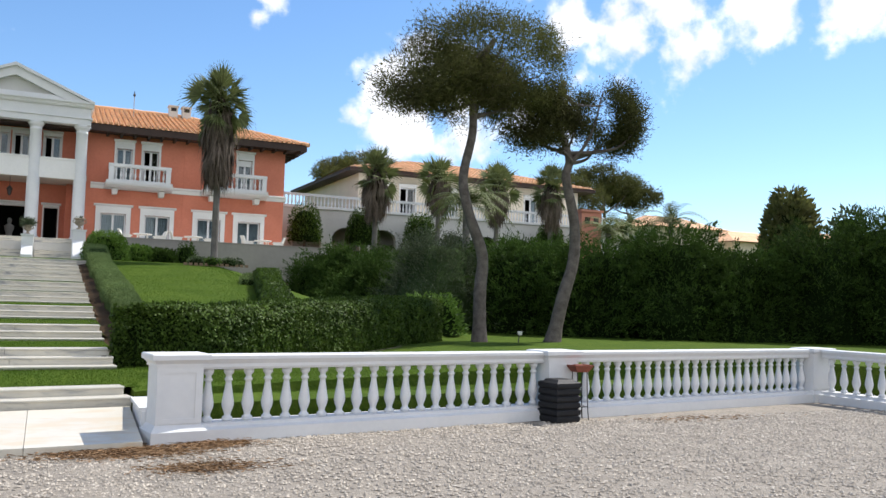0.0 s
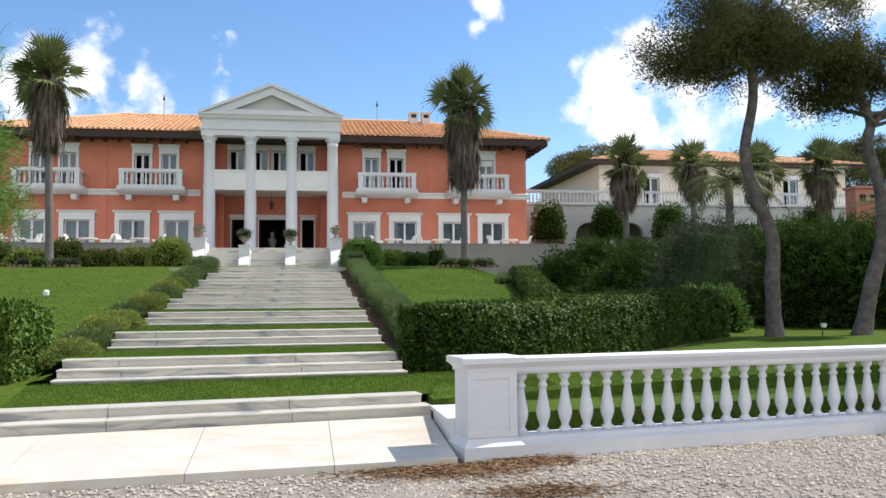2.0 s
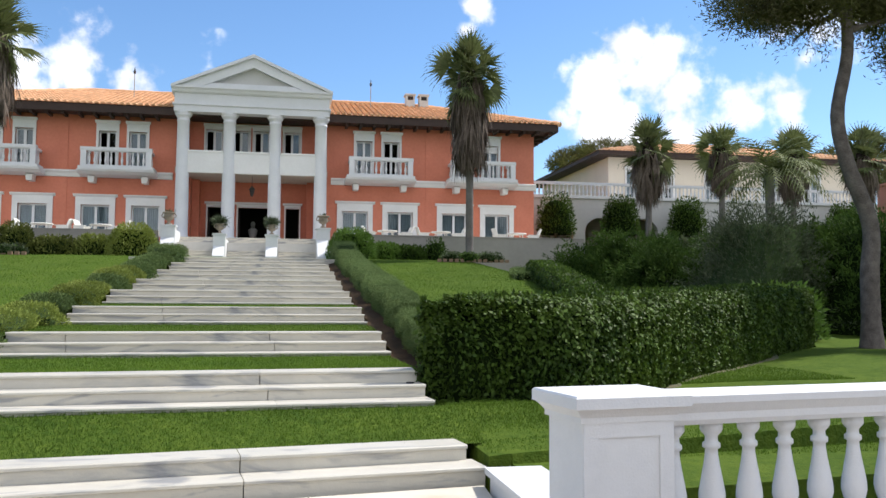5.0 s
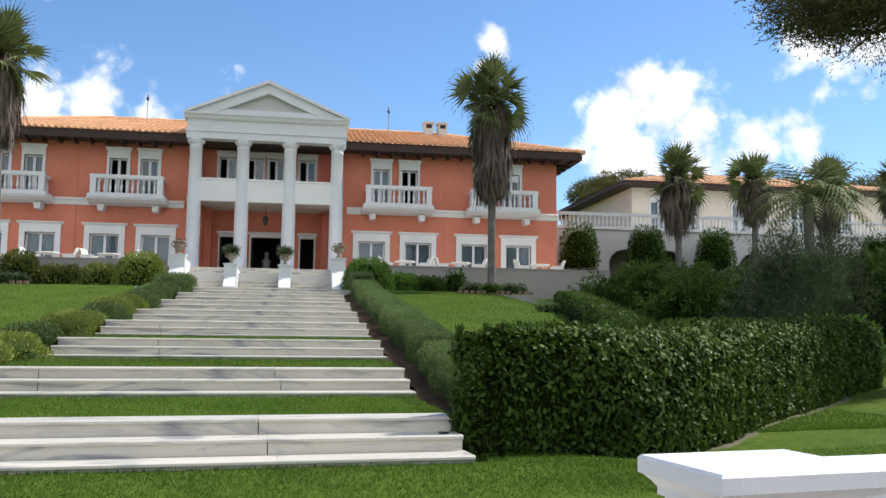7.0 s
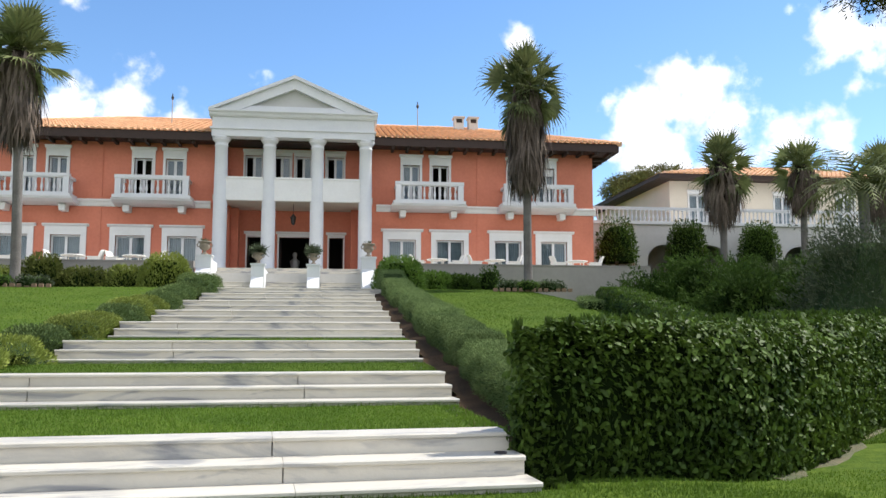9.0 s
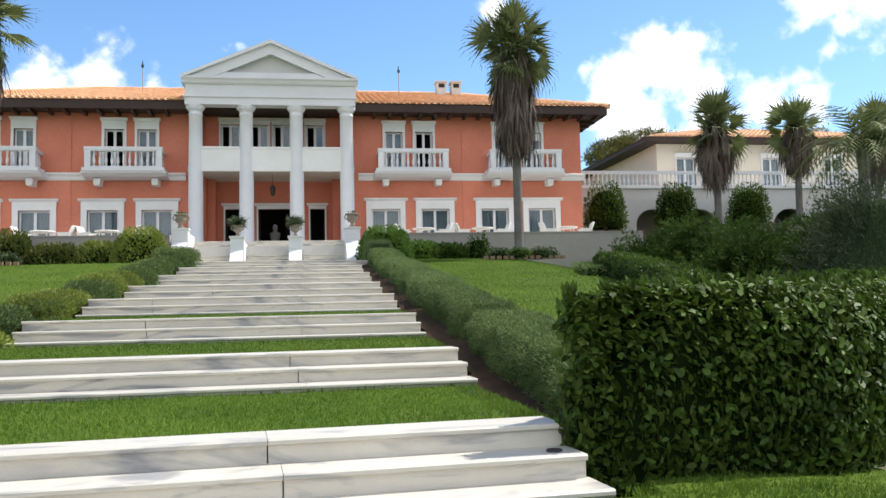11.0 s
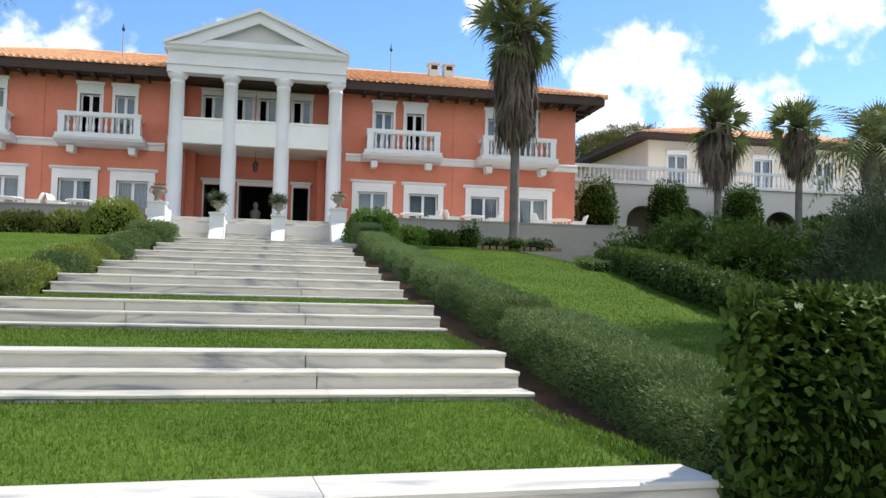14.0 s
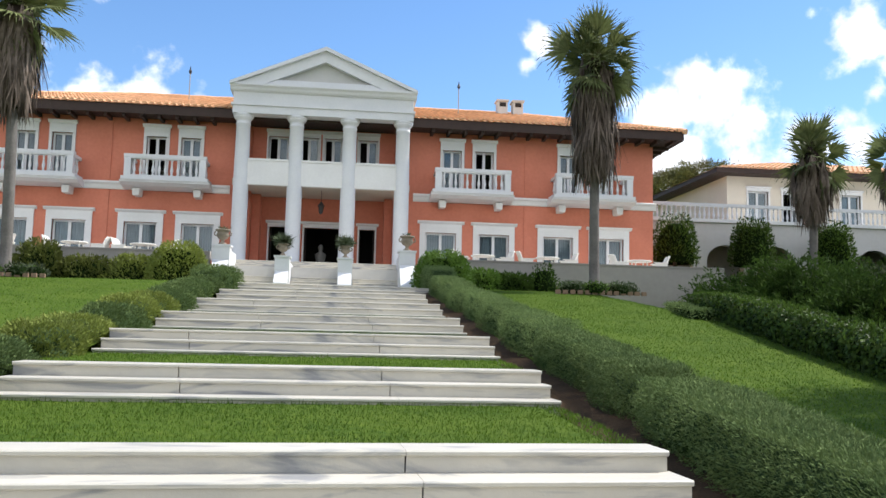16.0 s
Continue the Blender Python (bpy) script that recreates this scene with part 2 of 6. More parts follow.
# dark brown fill that paints the shade inside palm crowns and skirts
M_PALMSHADE = mat("painted palm inner shade", (0.050, 0.038, 0.030), (0.028, 0.021, 0.017), 3, 0.95, spec=0.0)
M_BARK = mat("pine bark", (0.185, 0.160, 0.140), (0.065, 0.055, 0.050), 5, 0.95, 1.0, 16, spec=0.1)
M_PALMBARK = mat("palm bark", (0.19, 0.172, 0.155), (0.095, 0.085, 0.075), 2.5, 0.95, 1.0, 18)
M_BRICK = mat("old brick", (0.29, 0.19, 0.12), (0.18, 0.12, 0.08), 6, 0.9, 0.5)
M_PINK = mat("pink render", (0.58, 0.25, 0.17), (0.50, 0.21, 0.14), 1.5, 0.9)


# ---- mesh helpers ----
class Mesh:
    """Vertices and faces gathered in lists."""

    def __init__(self):
        self.v, self.f = [], []

    def add(self, verts, faces):
        k = len(self.v)
        self.v.extend(verts)
        self.f.extend(tuple(i + k for i in q) for q in faces)
        return self

    def box(self, x0, x1, y0, y1, z0, z1):
        return self.add([(x0, y0, z0), (x1, y0, z0), (x1, y1, z0), (x0, y1, z0), (x0, y0, z1), (x1, y0, z1), (x1, y1, z1), (x0, y1, z1)],
                        [(0, 3, 2, 1), (4, 5, 6, 7), (0, 1, 5, 4), (1, 2, 6, 5), (2, 3, 7, 6), (3, 0, 4, 7)])

    def prism(self, outline, y0, y1):
        """An outline of (x, z), counter-clockwise seen from -y, drawn out from y0 to y1."""
        n = len(outline)
        v = [(x, y0, z) for x, z in outline] + [(x, y1, z) for x, z in outline]
        return self.add(v, [tuple(range(n)), tuple(range(2 * n - 1, n - 1, -1))] + [(i, i + n, (i + 1) % n + n, (i + 1) % n) for i in range(n)])

    def sweep(self, profile, x0, x1):
        """A profile of (y, z) drawn out along x."""
        n = len(profile)
        v = [(x0, y, z) for y, z in profile] + [(x1, y, z) for y, z in profile]
        return self.add(v, [tuple(range(n)), tuple(range(2 * n - 1, n - 1, -1))] + [(i, (i + 1) % n, (i + 1) % n + n, i + n)[::-1] for i in range(n)])

    def lathe(self, profile, n=14, at=(0, 0, 0), sx=1.0, sy=1.0):
        """A profile of (radius, z) turned round the z axis."""
        v, f = [], []
        for r, z in profile:
            for k in range(n):
                a = 2 * math.pi * k / n
                v.append((at[0] + sx * r * math.cos(a), at[1] + sy * r * math.sin(a), at[2] + z))
        for i in range(len(profile) - 1):
            for k in range(n):
                f.append((i * n + k, i * n + (k + 1) % n, (i + 1) * n + (k + 1) % n, (i + 1) * n + k))
        f.append(tuple(range(n))[::-1])
        f.append(tuple((len(profile) - 1) * n + k for k in range(n)))
        return self.add(v, f)

    def tube(self, pts, radii, n=8):
        v, f = [], []
        pts = [Vector(q) for q in pts]
        for i, q in enumerate(pts):
            d = (pts[min(i + 1, len(pts) - 1)] - pts[max(i - 1, 0)]).normalized()
            s = d.cross(Vector((0, 1, 0.01))).normalized()
            u = s.cross(d)
            for k in range(n):
                a = 2 * math.pi * k / n
                v.append(tuple(q + (s * math.cos(a) + u * math.sin(a)) * radii[i]))
        for i in range(len(pts) - 1):
            for k in range(n):
                f.append((i * n + k, i * n + (k + 1) % n, (i + 1) * n + (k + 1) % n, (i + 1) * n + k))
        f.append(tuple(range(n))[::-1])
        f.append(tuple((len(pts) - 1) * n + k for k in range(n)))
        return self.add(v, f)

    def data(self, name, material, smooth=False, weld=False):
        me = bpy.data.meshes.new(name)
        me.from_pydata([tuple(q) for q in self.v], [], self.f)
        me.materials.append(material)
        if smooth:
            me.polygons.foreach_set("use_smooth", [True] * len(me.polygons))
        if weld:
            bm = bmesh.new()
            bm.from_mesh(me)
            bmesh.ops.remove_doubles(bm, verts=bm.verts, dist=1e-4)
            bm.to_mesh(me)
            bm.free()
        me.update()
        return me


def part(name, mesh, material, parent=None, label="", smooth=False, at=None, weld=False):
    """One mesh object under a thing or a part."""
    ob = new(name, mesh.data(name, material, smooth, weld) if isinstance(mesh, Mesh) else mesh)
    if parent is not None:
        ob.parent = parent
    if at is not None:
        ob.location = at
    if label:
        ob["label"] = label
    return ob


def thing(name, at, label, category, group="", kind=""):
    e = new(name)
    e.location = at
    e.empty_display_size = 0.2
    return tagged(e, label, category, group, kind)


def quads_mesh(name, material, V, n=4):
    """A mesh of separate faces from an array of corners (count, n, 3)."""
    k = len(V)
    me = bpy.data.meshes.new(name)
    me.vertices.add(k * n)
    me.vertices.foreach_set("co", V.reshape(-1).astype(np.float32))
    me.loops.add(k * n)
    me.loops.foreach_set("vertex_index", np.arange(k * n, dtype=np.int32))
    me.polygons.add(k)
    me.polygons.foreach_set("loop_start", np.arange(0, k * n, n, dtype=np.int32))
    me.materials.append(material)
    me.update(calc_edges=True)
    return me


def unit(a):
    return a / np.maximum(np.linalg.norm(a, axis=1, keepdims=True), 1e-6)


def leaf_quads(P, D, length, width, rng, jitter=0.35):
    """Rhombic leaves at points P that point along D, rolled at random."""
    k = len(P)
    L = (length * rng.uniform(1 - jitter, 1 + jitter, k))[:, None]
    W = (width * rng.uniform(1 - jitter, 1 + jitter, k))[:, None]
    D = unit(D)
    S = unit(np.cross(D, rng.normal(size=(k, 3))))
    V = np.empty((k, 4, 3))
    V[:, 0], V[:, 2] = P, P + D * L
    mid = P + D * L * 0.45
    V[:, 1], V[:, 3] = mid + S * W * 0.5, mid - S * W * 0.5
    return V


def skin_leaves(P, N, length, width, rng, jitter=0.3):
    """Oval leaves at points P that face along N, turned at random in their plane and cupped a little."""
    k = len(P)
    L = (length * rng.uniform(1 - jitter, 1 + jitter, k))[:, None]
    W = (width * rng.uniform(1 - jitter, 1 + jitter, k))[:, None]
    N = unit(N)
    D = unit(np.cross(N, rng.normal(size=(k, 3))) + np.array([0, 0, 0.35]))
    S = unit(np.cross(D, N))
    V = np.empty((k, 6, 3))
    P = P - D * L * 0.5
    V[:, 0], V[:, 3] = P, P + D * L - N * L * 0.12
    for i, f, w in ((1, 0.32, 0.5), (2, 0.70, 0.40)):
        V[:, i], V[:, 6 - i] = P + D * L * f + S * W * w + N * W * 0.12, P + D * L * f - S * W * w + N * W * 0.12
    return V


def smooth(a, b, x):
    t = min(1.0, max(0.0, (x - a) / (b - a)))
    return t * t * (3 - 2 * t)


# ---- levels of the garden ----
STAIR_X0, STAIR_X1 = -3.68, 0.96
FLIGHTS = [(12.36, 0.515), (14.42, 0.931), (17.70, 1.190), (20.90, 1.502), (23.82, 1.808), (26.65, 2.095), (29.60, 2.42), (32.60, 2.745), (35.60, 3.07)]
TURN = [0.144, 0.082, 0.050, 0.018, 0.0, 0.0, 0.0, 0.0, 0.0]     # each flight's slant across the axis of the stairs
PIVOT = -1.4
RISE, TREAD = 0.118, 0.265
LAND_Z = 3.07
VC = -1.95          # axis of the villa
FRONT = 47.55        # its front wall
FLOOR = 4.57        # its ground floor
TERR = 4.06         # the terrace before it


def slope(y):
    return 0.46 + 0.112 * min(max(y - 13.6, 0.0), 24.5)


def skew(x):
    """How far the balustrade's line has drifted from its start at x."""
    return 0.149 * (min(max(x, 1.2), 15.0) - 1.2)


def ground_z(x, y):
    w = 1 - smooth(6.0, 13.5, x)
    z = slope(y) * w + (0.72 + 0.012 * max(0, y - 20)) * (1 - w)
    if x > 1.2:
        flat = 0.47 + 0.03 * min(x - 1.2, 9.0) + 0.14 * smooth(12.6, 14.2, y) * (1 - smooth(1.5, 3.2, x))
        z = flat + (z - flat) * smooth(0.0, 1.3, y - 14.3 - 0.93 * (x - 1.2))
    if -4.25 < x < (1.35 if y > 14.5 else 1.15) and 11.9 < y < 37.0:
        return slope(y) - 0.55
    q = y - skew(x)
    if x < 15.4:
        if q < 11.39:
            z = -0.06
        elif q < 12.5:
            z = -0.06 if STAIR_X1 + 0.35 > x > -4.3 else 0.40
    z += 0.03 * noise.noise((x * 0.5, y * 0.5, 0.0)) if q > 13 else 0.0
    if y > 60:
        z += 0.02 * (y - 60)
    return z + 3.3 * smooth(41.0, 48.0, y) * smooth(12.8, 15.0, x)


def planted(x, y, z, h):
    """Foot on the ground and full height of what reaches h above level z."""
    g0 = ground_z(x, y) - 0.05
    return (x, y, g0), h + z - g0


xs = sorted(set([-400, -200, -120, -80, -60, -45, -35] + [-30 + i for i in range(26)] + [-4.4, -4.26, -4.24] + [-4 + 0.5 * i for i in range(11)] + [1.13, 1.16, 1.28, 1.34, 1.36]
               + [1.5 + 0.5 * i for i in range(40)] + [15.39, 15.41] + [22 + i for i in range(20)] + [45, 50, 60, 80, 120, 200, 400]))
ys = sorted(set([-300, -120, -60, -30, -10, 0, 5, 10, 11.0, 11.38, 11.40, 12.49, 12.51, 12.9, 13.3, 13.6, 14] + [14.5 + 0.5 * i for i in range(50)]
               + [40, 42, 45, 50, 55, 60, 70, 80, 100, 150, 250, 500, 900]))
g = Mesh()
g.v = [(x, y + skew(x), ground_z(x, y + skew(x))) for y in ys for x in xs]
nx = len(xs)
g.f = [(j * nx + i, j * nx + i + 1, (j + 1) * nx + i + 1, (j + 1) * nx + i) for j in range(len(ys) - 1) for i in range(nx - 1)]
tagged(part("ground", g, M_LAWN), "mown green lawn rising towards the villa", "lawn", kind="structure")



def strip_edges(k, x):
    """Where the grass between flight k and the next begins and ends at x."""
    return FLIGHTS[k][0] + TURN[k] * (x - PIVOT) + TREAD - 0.03, FLIGHTS[k + 1][0] + TURN[k + 1] * (x - PIVOT) - 2 * TREAD + 0.06


def strip_z(k, x, t):
    up = FLIGHTS[k + 1][1] - 2 * RISE - 0.055 - (FLIGHTS[k][1] - 0.03)
    return FLIGHTS[k][1] - 0.03 + up * smooth(0.05, 0.95, t) + 0.012 * noise.noise((x * 0.9, t * 2 + 7 * k, 0.0))


def strip_top(k, x, t):
    """Height of the grass strip; the lowest one runs out into the lawn beside the steps."""
    z = strip_z(k, x, t)
    if k or x < 1.1:
        return z
    a, b = strip_edges(k, x)
    return z + (ground_z(x, a + (b - a) * t) + 0.012 - z) * smooth(1.1, 2.9, x)


for k in range(8):
    g = Mesh()
    nx, ny = (28 if k == 0 else 16), 8
    for j in range(ny + 1):
        for i in range(nx + 1):
            x0, x1 = (-4.45, 3.1) if k == 0 else (-4.05, 1.12)
            x = x0 + (x1 - x0) * i / nx
            a, b = strip_edges(k, x)
            g.v.append((x, a + (b - a) * j / ny, strip_top(k, x, j / ny) - (0.22 if i == 0 or (i == nx and k) else 0.03 if i == nx else 0.0)))
    g.f = [(j * (nx + 1) + i, j * (nx + 1) + i + 1, (j + 1) * (nx + 1) + i + 1, (j + 1) * (nx + 1) + i) for j in range(ny) for i in range(nx)]
    tagged(part("grass_terrace", g, M_LAWN), "strip of mown lawn between two flights of steps", "lawn", "lawn strips", kind="structure")

rng = np.random.default_rng(7)
# gravel court: a bed with loose stones on it
g = Mesh()
gx = [-40 + 2 * i for i in range(18)] + [-4 + 0.5 * i for i in range(50)] + [22 + 3 * i for i in range(12)]
gy = [-40 + 4 * i for i in range(10)] + [0.5 * i for i in range(20)] + [10 + 0.3 * i for i in range(13)]
g.v = [(x, y, 0.012 * noise.noise((x * 0.8, y * 0.8, 3.0))) for y in gy for x in gx]
nx = len(gx)
g.f = [(j * nx + i, j * nx + i + 1, (j + 1) * nx + i + 1, (j + 1) * nx + i) for j in range(len(gy) - 1) for i in range(nx - 1)
       if gy[j + 1] <= 11.3 + skew(gx[i])]
tagged(part("gravel_court", g, M_GRAVEL), "beige gravel court in front of the balustrade", "gravel", kind="structure")


def octahedra(P, size):
    k = len(P)
    s = size * rng.uniform(0.6, 1.3, (k, 3)) * np.array([1, 1, 0.6])
    a = rng.uniform(0, 6.283, k)
    ex = np.stack([np.cos(a), np.sin(a), 0 * a], 1)
    ey = np.stack([-np.sin(a), np.cos(a), 0 * a], 1)
    ez = np.array([[0, 0, 1.0]])
    X, Y, Z = ex * s[:, :1], ey * s[:, 1:2], ez * s[:, 2:3]
    V = np.stack([P + X, P + Y, P - X, P - Y, P + Z], 1)
    F = np.array([[0, 1, 4], [1, 2, 4], [2, 3, 4], [3, 0, 4]])
    return V, F


k = 42000
P = np.stack([rng.uniform(-5, 15, k), 11.4 - 10.5 * rng.uniform(0, 1, k) ** 1.3, np.full(k, 0.008)], 1)
P = P[(P[:, 1] < 10.9 + 0.149 * np.maximum(0, P[:, 0] - 1.2)) & ~((P[:, 0] < 1.35) & (P[:, 1] > 10.2 - 0.12 * (P[:, 0] - 1)))]
V, F = octahedra(P, 0.024)
me = bpy.data.meshes.new("pebbles")
k = len(V)
faces = (F[None] + 5 * np.arange(k)[:, None, None]).reshape(-1, 3)
me.from_pydata(V.reshape(-1, 3).tolist(), [], faces.tolist())
me.materials.append(M_PEBBLE)
tagged(new("loose_pebbles", me), "loose beige and grey pebbles on the court", "gravel", kind="stuff")


def straw_patch(cx, cy, rx, ry, k):
    P = np.stack([cx + rx * rng.normal(0, 0.45, k), cy + ry * rng.normal(0, 0.45, k), rng.uniform(0.015, 0.04, k)], 1)
    a = rng.uniform(0, 6.283, k)
    D = np.stack([np.cos(a), np.sin(a), rng.uniform(-0.1, 0.2, k)], 1)
    tagged(new("dry_needles", quads_mesh("dry_needles", M_STRAW, leaf_quads(P, D, 0.10, 0.012, rng))), "patch of brown dry needles on gravel", "debris", kind="stuff")


straw_patch(0.9, 10.3, 1.0, 0.45, 2600)
straw_patch(1.9, 10.6, 0.6, 0.3, 900)
straw_patch(1.6, 9.2, 0.7, 0.35, 900)
straw_patch(9.8, 11.1, 1.6, 0.3, 220)

# short grass blades where the camera comes near
def blades(name, x0, x1, y0, y1, k, h, w=0.008, thin=1.0):
    P = np.stack([rng.uniform(x0, x1, k), y0 + (y1 - y0) * rng.uniform(0, 1, k) ** thin, np.zeros(k)], 1)
    P[:, 2] = [ground_z(x, y) - 0.01 for x, y, _ in P]
    D = np.stack([rng.normal(0, 0.35, k), rng.normal(0, 0.35, k), np.ones(k)], 1)
    D = unit(D) * (h * rng.uniform(0.5, 1.3, k))[:, None]
    a = rng.uniform(0, 6.283, k)
    S = np.stack([np.cos(a), np.sin(a), 0 * a], 1) * w
    V = np.stack([P - S, P + S, P + D], 1)
    return tagged(new(name, quads_mesh(name, M_BLADE, V, 3)), "short green grass blades of the lawn", "grass", kind="stuff")


for k in range(6):
    n = (42000, 36000, 22000, 12000, 7000, 5000)[k]
    X, T = rng.uniform(-3.9, 1.0 if k else 3.0, n), rng.uniform(0, 1, n)
    P = np.array([(x, strip_edges(k, x)[0] + (strip_edges(k, x)[1] - strip_edges(k, x)[0]) * t, strip_top(k, x, t) - 0.008) for x, t in zip(X, T)])
    D = unit(np.stack([rng.normal(0, 0.4, n), rng.normal(0, 0.4, n), np.ones(n)], 1)) * (0.032 * rng.uniform(0.5, 1.3, n))[:, None]
    # longer tufts left by the mower along the foot of the next flight
    D *= np.where((T > 0.95) & (rng.uniform(0, 1, n) < 0.35), 1.6, 1.0)[:, None]
    a = rng.uniform(0, 6.283, n)
    S = np.stack([np.cos(a), np.sin(a), 0 * a], 1) * (0.005 if k < 3 else 0.008)
    tagged(new("grass_strip", quads_mesh("grass_strip", M_BLADE, np.stack([P - S, P + S, P + D], 1), 3)), "short green grass blades between the steps", "grass", kind="stuff")
blades("grass_lawn", 1.2, 9.5, 12.6, 15.2, 62000, 0.030, 0.006)
blades("grass_lawn", 1.9, 7.0, 16.4, 39.0, 90000, 0.036, 0.008, 1.7)
blades("grass_lawn", -12.0, -4.7, 17.0, 39.0, 40000, 0.040, 0.011, 1.5)

# ---- marble steps ----
def tread_profile(d):
    """A tread slab with a rounded nosing; y grows inwards, z = 0 is its top."""
    return [(0.010, -0.032), (0.0, -0.025), (0.0, -0.008), (0.008, 0.0), (d, 0.0), (d, -0.032)]


def flight(fy, fz, turn, joints, x0=STAIR_X0, x1=STAIR_X1, base=True, steps=2, flare=0.02):
    th = thing("garden_steps", (PIVOT, fy, fz), "grey veined marble garden steps with rounded nosings", "steps", "flights of the garden stairs")
    th.rotation_euler = (0, 0, math.atan(turn))
    levels = [(k * -TREAD, -k * RISE, flare * k) for k in range(steps + (1 if base else 0))]
    for k, (dy, dz, w) in enumerate(levels):
        cuts = [x0 - w - PIVOT] + [j + 0.06 * k - PIVOT for j in joints] + [x1 + w - PIVOT]
        for a, b in zip(cuts, cuts[1:]):
            m = Mesh().sweep([(dy + y, dz + z) for y, z in tread_profile(TREAD + 0.05)], a + 0.0015, b - 0.0015)
            part("tread", m, M_STEP, th)
            low = 0.25 if k == len(levels) - 1 else RISE
            part("riser", Mesh().box(a + 0.004, b - 0.004, dy + 0.025, dy + 0.10, dz - low - 0.002 + 0.0, dz - 0.033), M_STEP, th)
    part("core", Mesh().box(x0 + 0.02 - PIVOT, x1 - 0.02 - PIVOT, 0.1, TREAD + 0.02, -0.5, -0.05), M_STEP, th)
    part("side_fill", Mesh().box(x0 + 0.01 - PIVOT, x1 - 0.01 - PIVOT, -TREAD + 0.1, 0.1, -0.5, -RISE - 0.05), M_STEP, th)
    return th


for i, (fy, fz) in enumerate(FLIGHTS):
    if i == 0:
        continue
    jj = [(-2.95, -0.54), (-3.0, -0.52), (-2.3, -0.52), (-2.75, -0.5), (-2.2, -0.5), (-2.6, -0.5), (-2.0, -0.5), (-1.6,)][i - 1]
    flight(fy, fz, TURN[i], jj)

# a lost iron ring on the second flight
th = thing("iron_ring", (0.86, FLIGHTS[1][0] + TURN[1] * (0.86 - PIVOT) - 0.13, FLIGHTS[1][1] - RISE), "small dark iron ring lying on a marble tread", "ring")
ring_mesh = Mesh()
for q in range(16):
    a0 = 2 * math.pi * q / 16
    for b in range(6):
        c = 2 * math.pi * b / 6
        ring_mesh.v.append(((0.036 + 0.006 * math.cos(c)) * math.cos(a0), (0.036 + 0.006 * math.cos(c)) * math.sin(a0), 0.006 + 0.006 * math.sin(c)))
ring_mesh.f = [(6 * q + b, 6 * ((q + 1) % 16) + b, 6 * ((q + 1) % 16) + (b + 1) % 6, 6 * q + (b + 1) % 6) for q in range(16) for b in range(6)]
part("ring_body", ring_mesh, M_IRON, th, smooth=True)

# lowest flight and the slab before it
R1 = 0.115
th = thing("entrance_steps", (PIVOT, FLIGHTS[0][0], FLIGHTS[0][1]), "two pale marble entrance steps with rounded nosings", "steps", "flights of the garden stairs")
th.rotation_euler = (0, 0, math.atan(TURN[0]))
for k in range(2):
    for a, b in ((-3.6, -1.25), (-1.25, 0.80), (0.80, 2.47 + 0.05 * k)):
        part("tread", Mesh().sweep([(-k * TREAD + y, -R1 * k + z) for y, z in tread_profile(TREAD + 0.05)], a + 0.003, b - 0.003), M_STEP, th)
        part("riser", Mesh().box(a + 0.004, b - 0.004, -k * TREAD + 0.025, -k * TREAD + 0.1, -R1 * k - R1 - 0.1, -R1 * k - 0.033), M_STEP, th)
part("core", Mesh().box(-3.58, 2.45, 0.1, TREAD, -0.5, -0.05), M_STEP, th)

th = thing("entrance_slab", (0, 12.0, 0.0), "cream marble paving slabs at the foot of the steps", "paving")
for a, b in ((-5.2, -3.2), (-3.2, -1.55), (-1.55, -0.15), (-0.15, 1.1)):
    fa, fb = -1.45 + 0.10 * (a - 1.1), -1.45 + 0.10 * (b - 1.1)
    ra, rb = 0.05 + TURN[0] * (a - PIVOT), 0.05 + TURN[0] * (b - PIVOT)
    v = [(a + 0.003, fa, -0.05), (b - 0.003, fb, -0.05), (b - 0.003, rb, -0.05), (a + 0.003, ra, -0.05), (a + 0.003, fa, 0.09), (b - 0.003, fb, 0.09), (b - 0.003, rb, 0.275), (a + 0.003, ra, 0.275)]
    part("paving_slab", Mesh().add(v, [(0, 3, 2, 1), (4, 5, 6, 7), (0, 1, 5, 4), (1, 2, 6, 5), (2, 3, 7, 6), (3, 0, 4, 7)]), M_SLAB, th)
th = thing("kerb", (1.10, 11.15, 0.0), "low white painted kerb between slab and balustrade", "kerb")
part("kerb_block", Mesh().box(0.03, 0.40, 0.0, 1.2, 0.0, 0.36), M_WHITE, th)
part("coping", Mesh().box(0.0, 0.42, 0.02, 1.25, 0.36, 0.405), M_WHITE, th)

# ---- balustrade ----
BAL_H = 0.66
BAL_PROFILE = [(0.055, 0.0), (0.066, 0.0), (0.066, 0.045), (0.048, 0.055), (0.040, 0.075), (0.046, 0.105), (0.066, 0.155), (0.078, 0.205), (0.076, 0.25),
               (0.062, 0.33), (0.047, 0.41), (0.038, 0.47), (0.036, 0.50), (0.052, 0.51), (0.052, 0.535), (0.038, 0.545), (0.036, 0.575), (0.058, 0.60), (0.066, 0.615), (0.066, 0.66)]
baluster_mesh = Mesh().lathe(BAL_PROFILE, 12).data("baluster", M_WHITE, True)


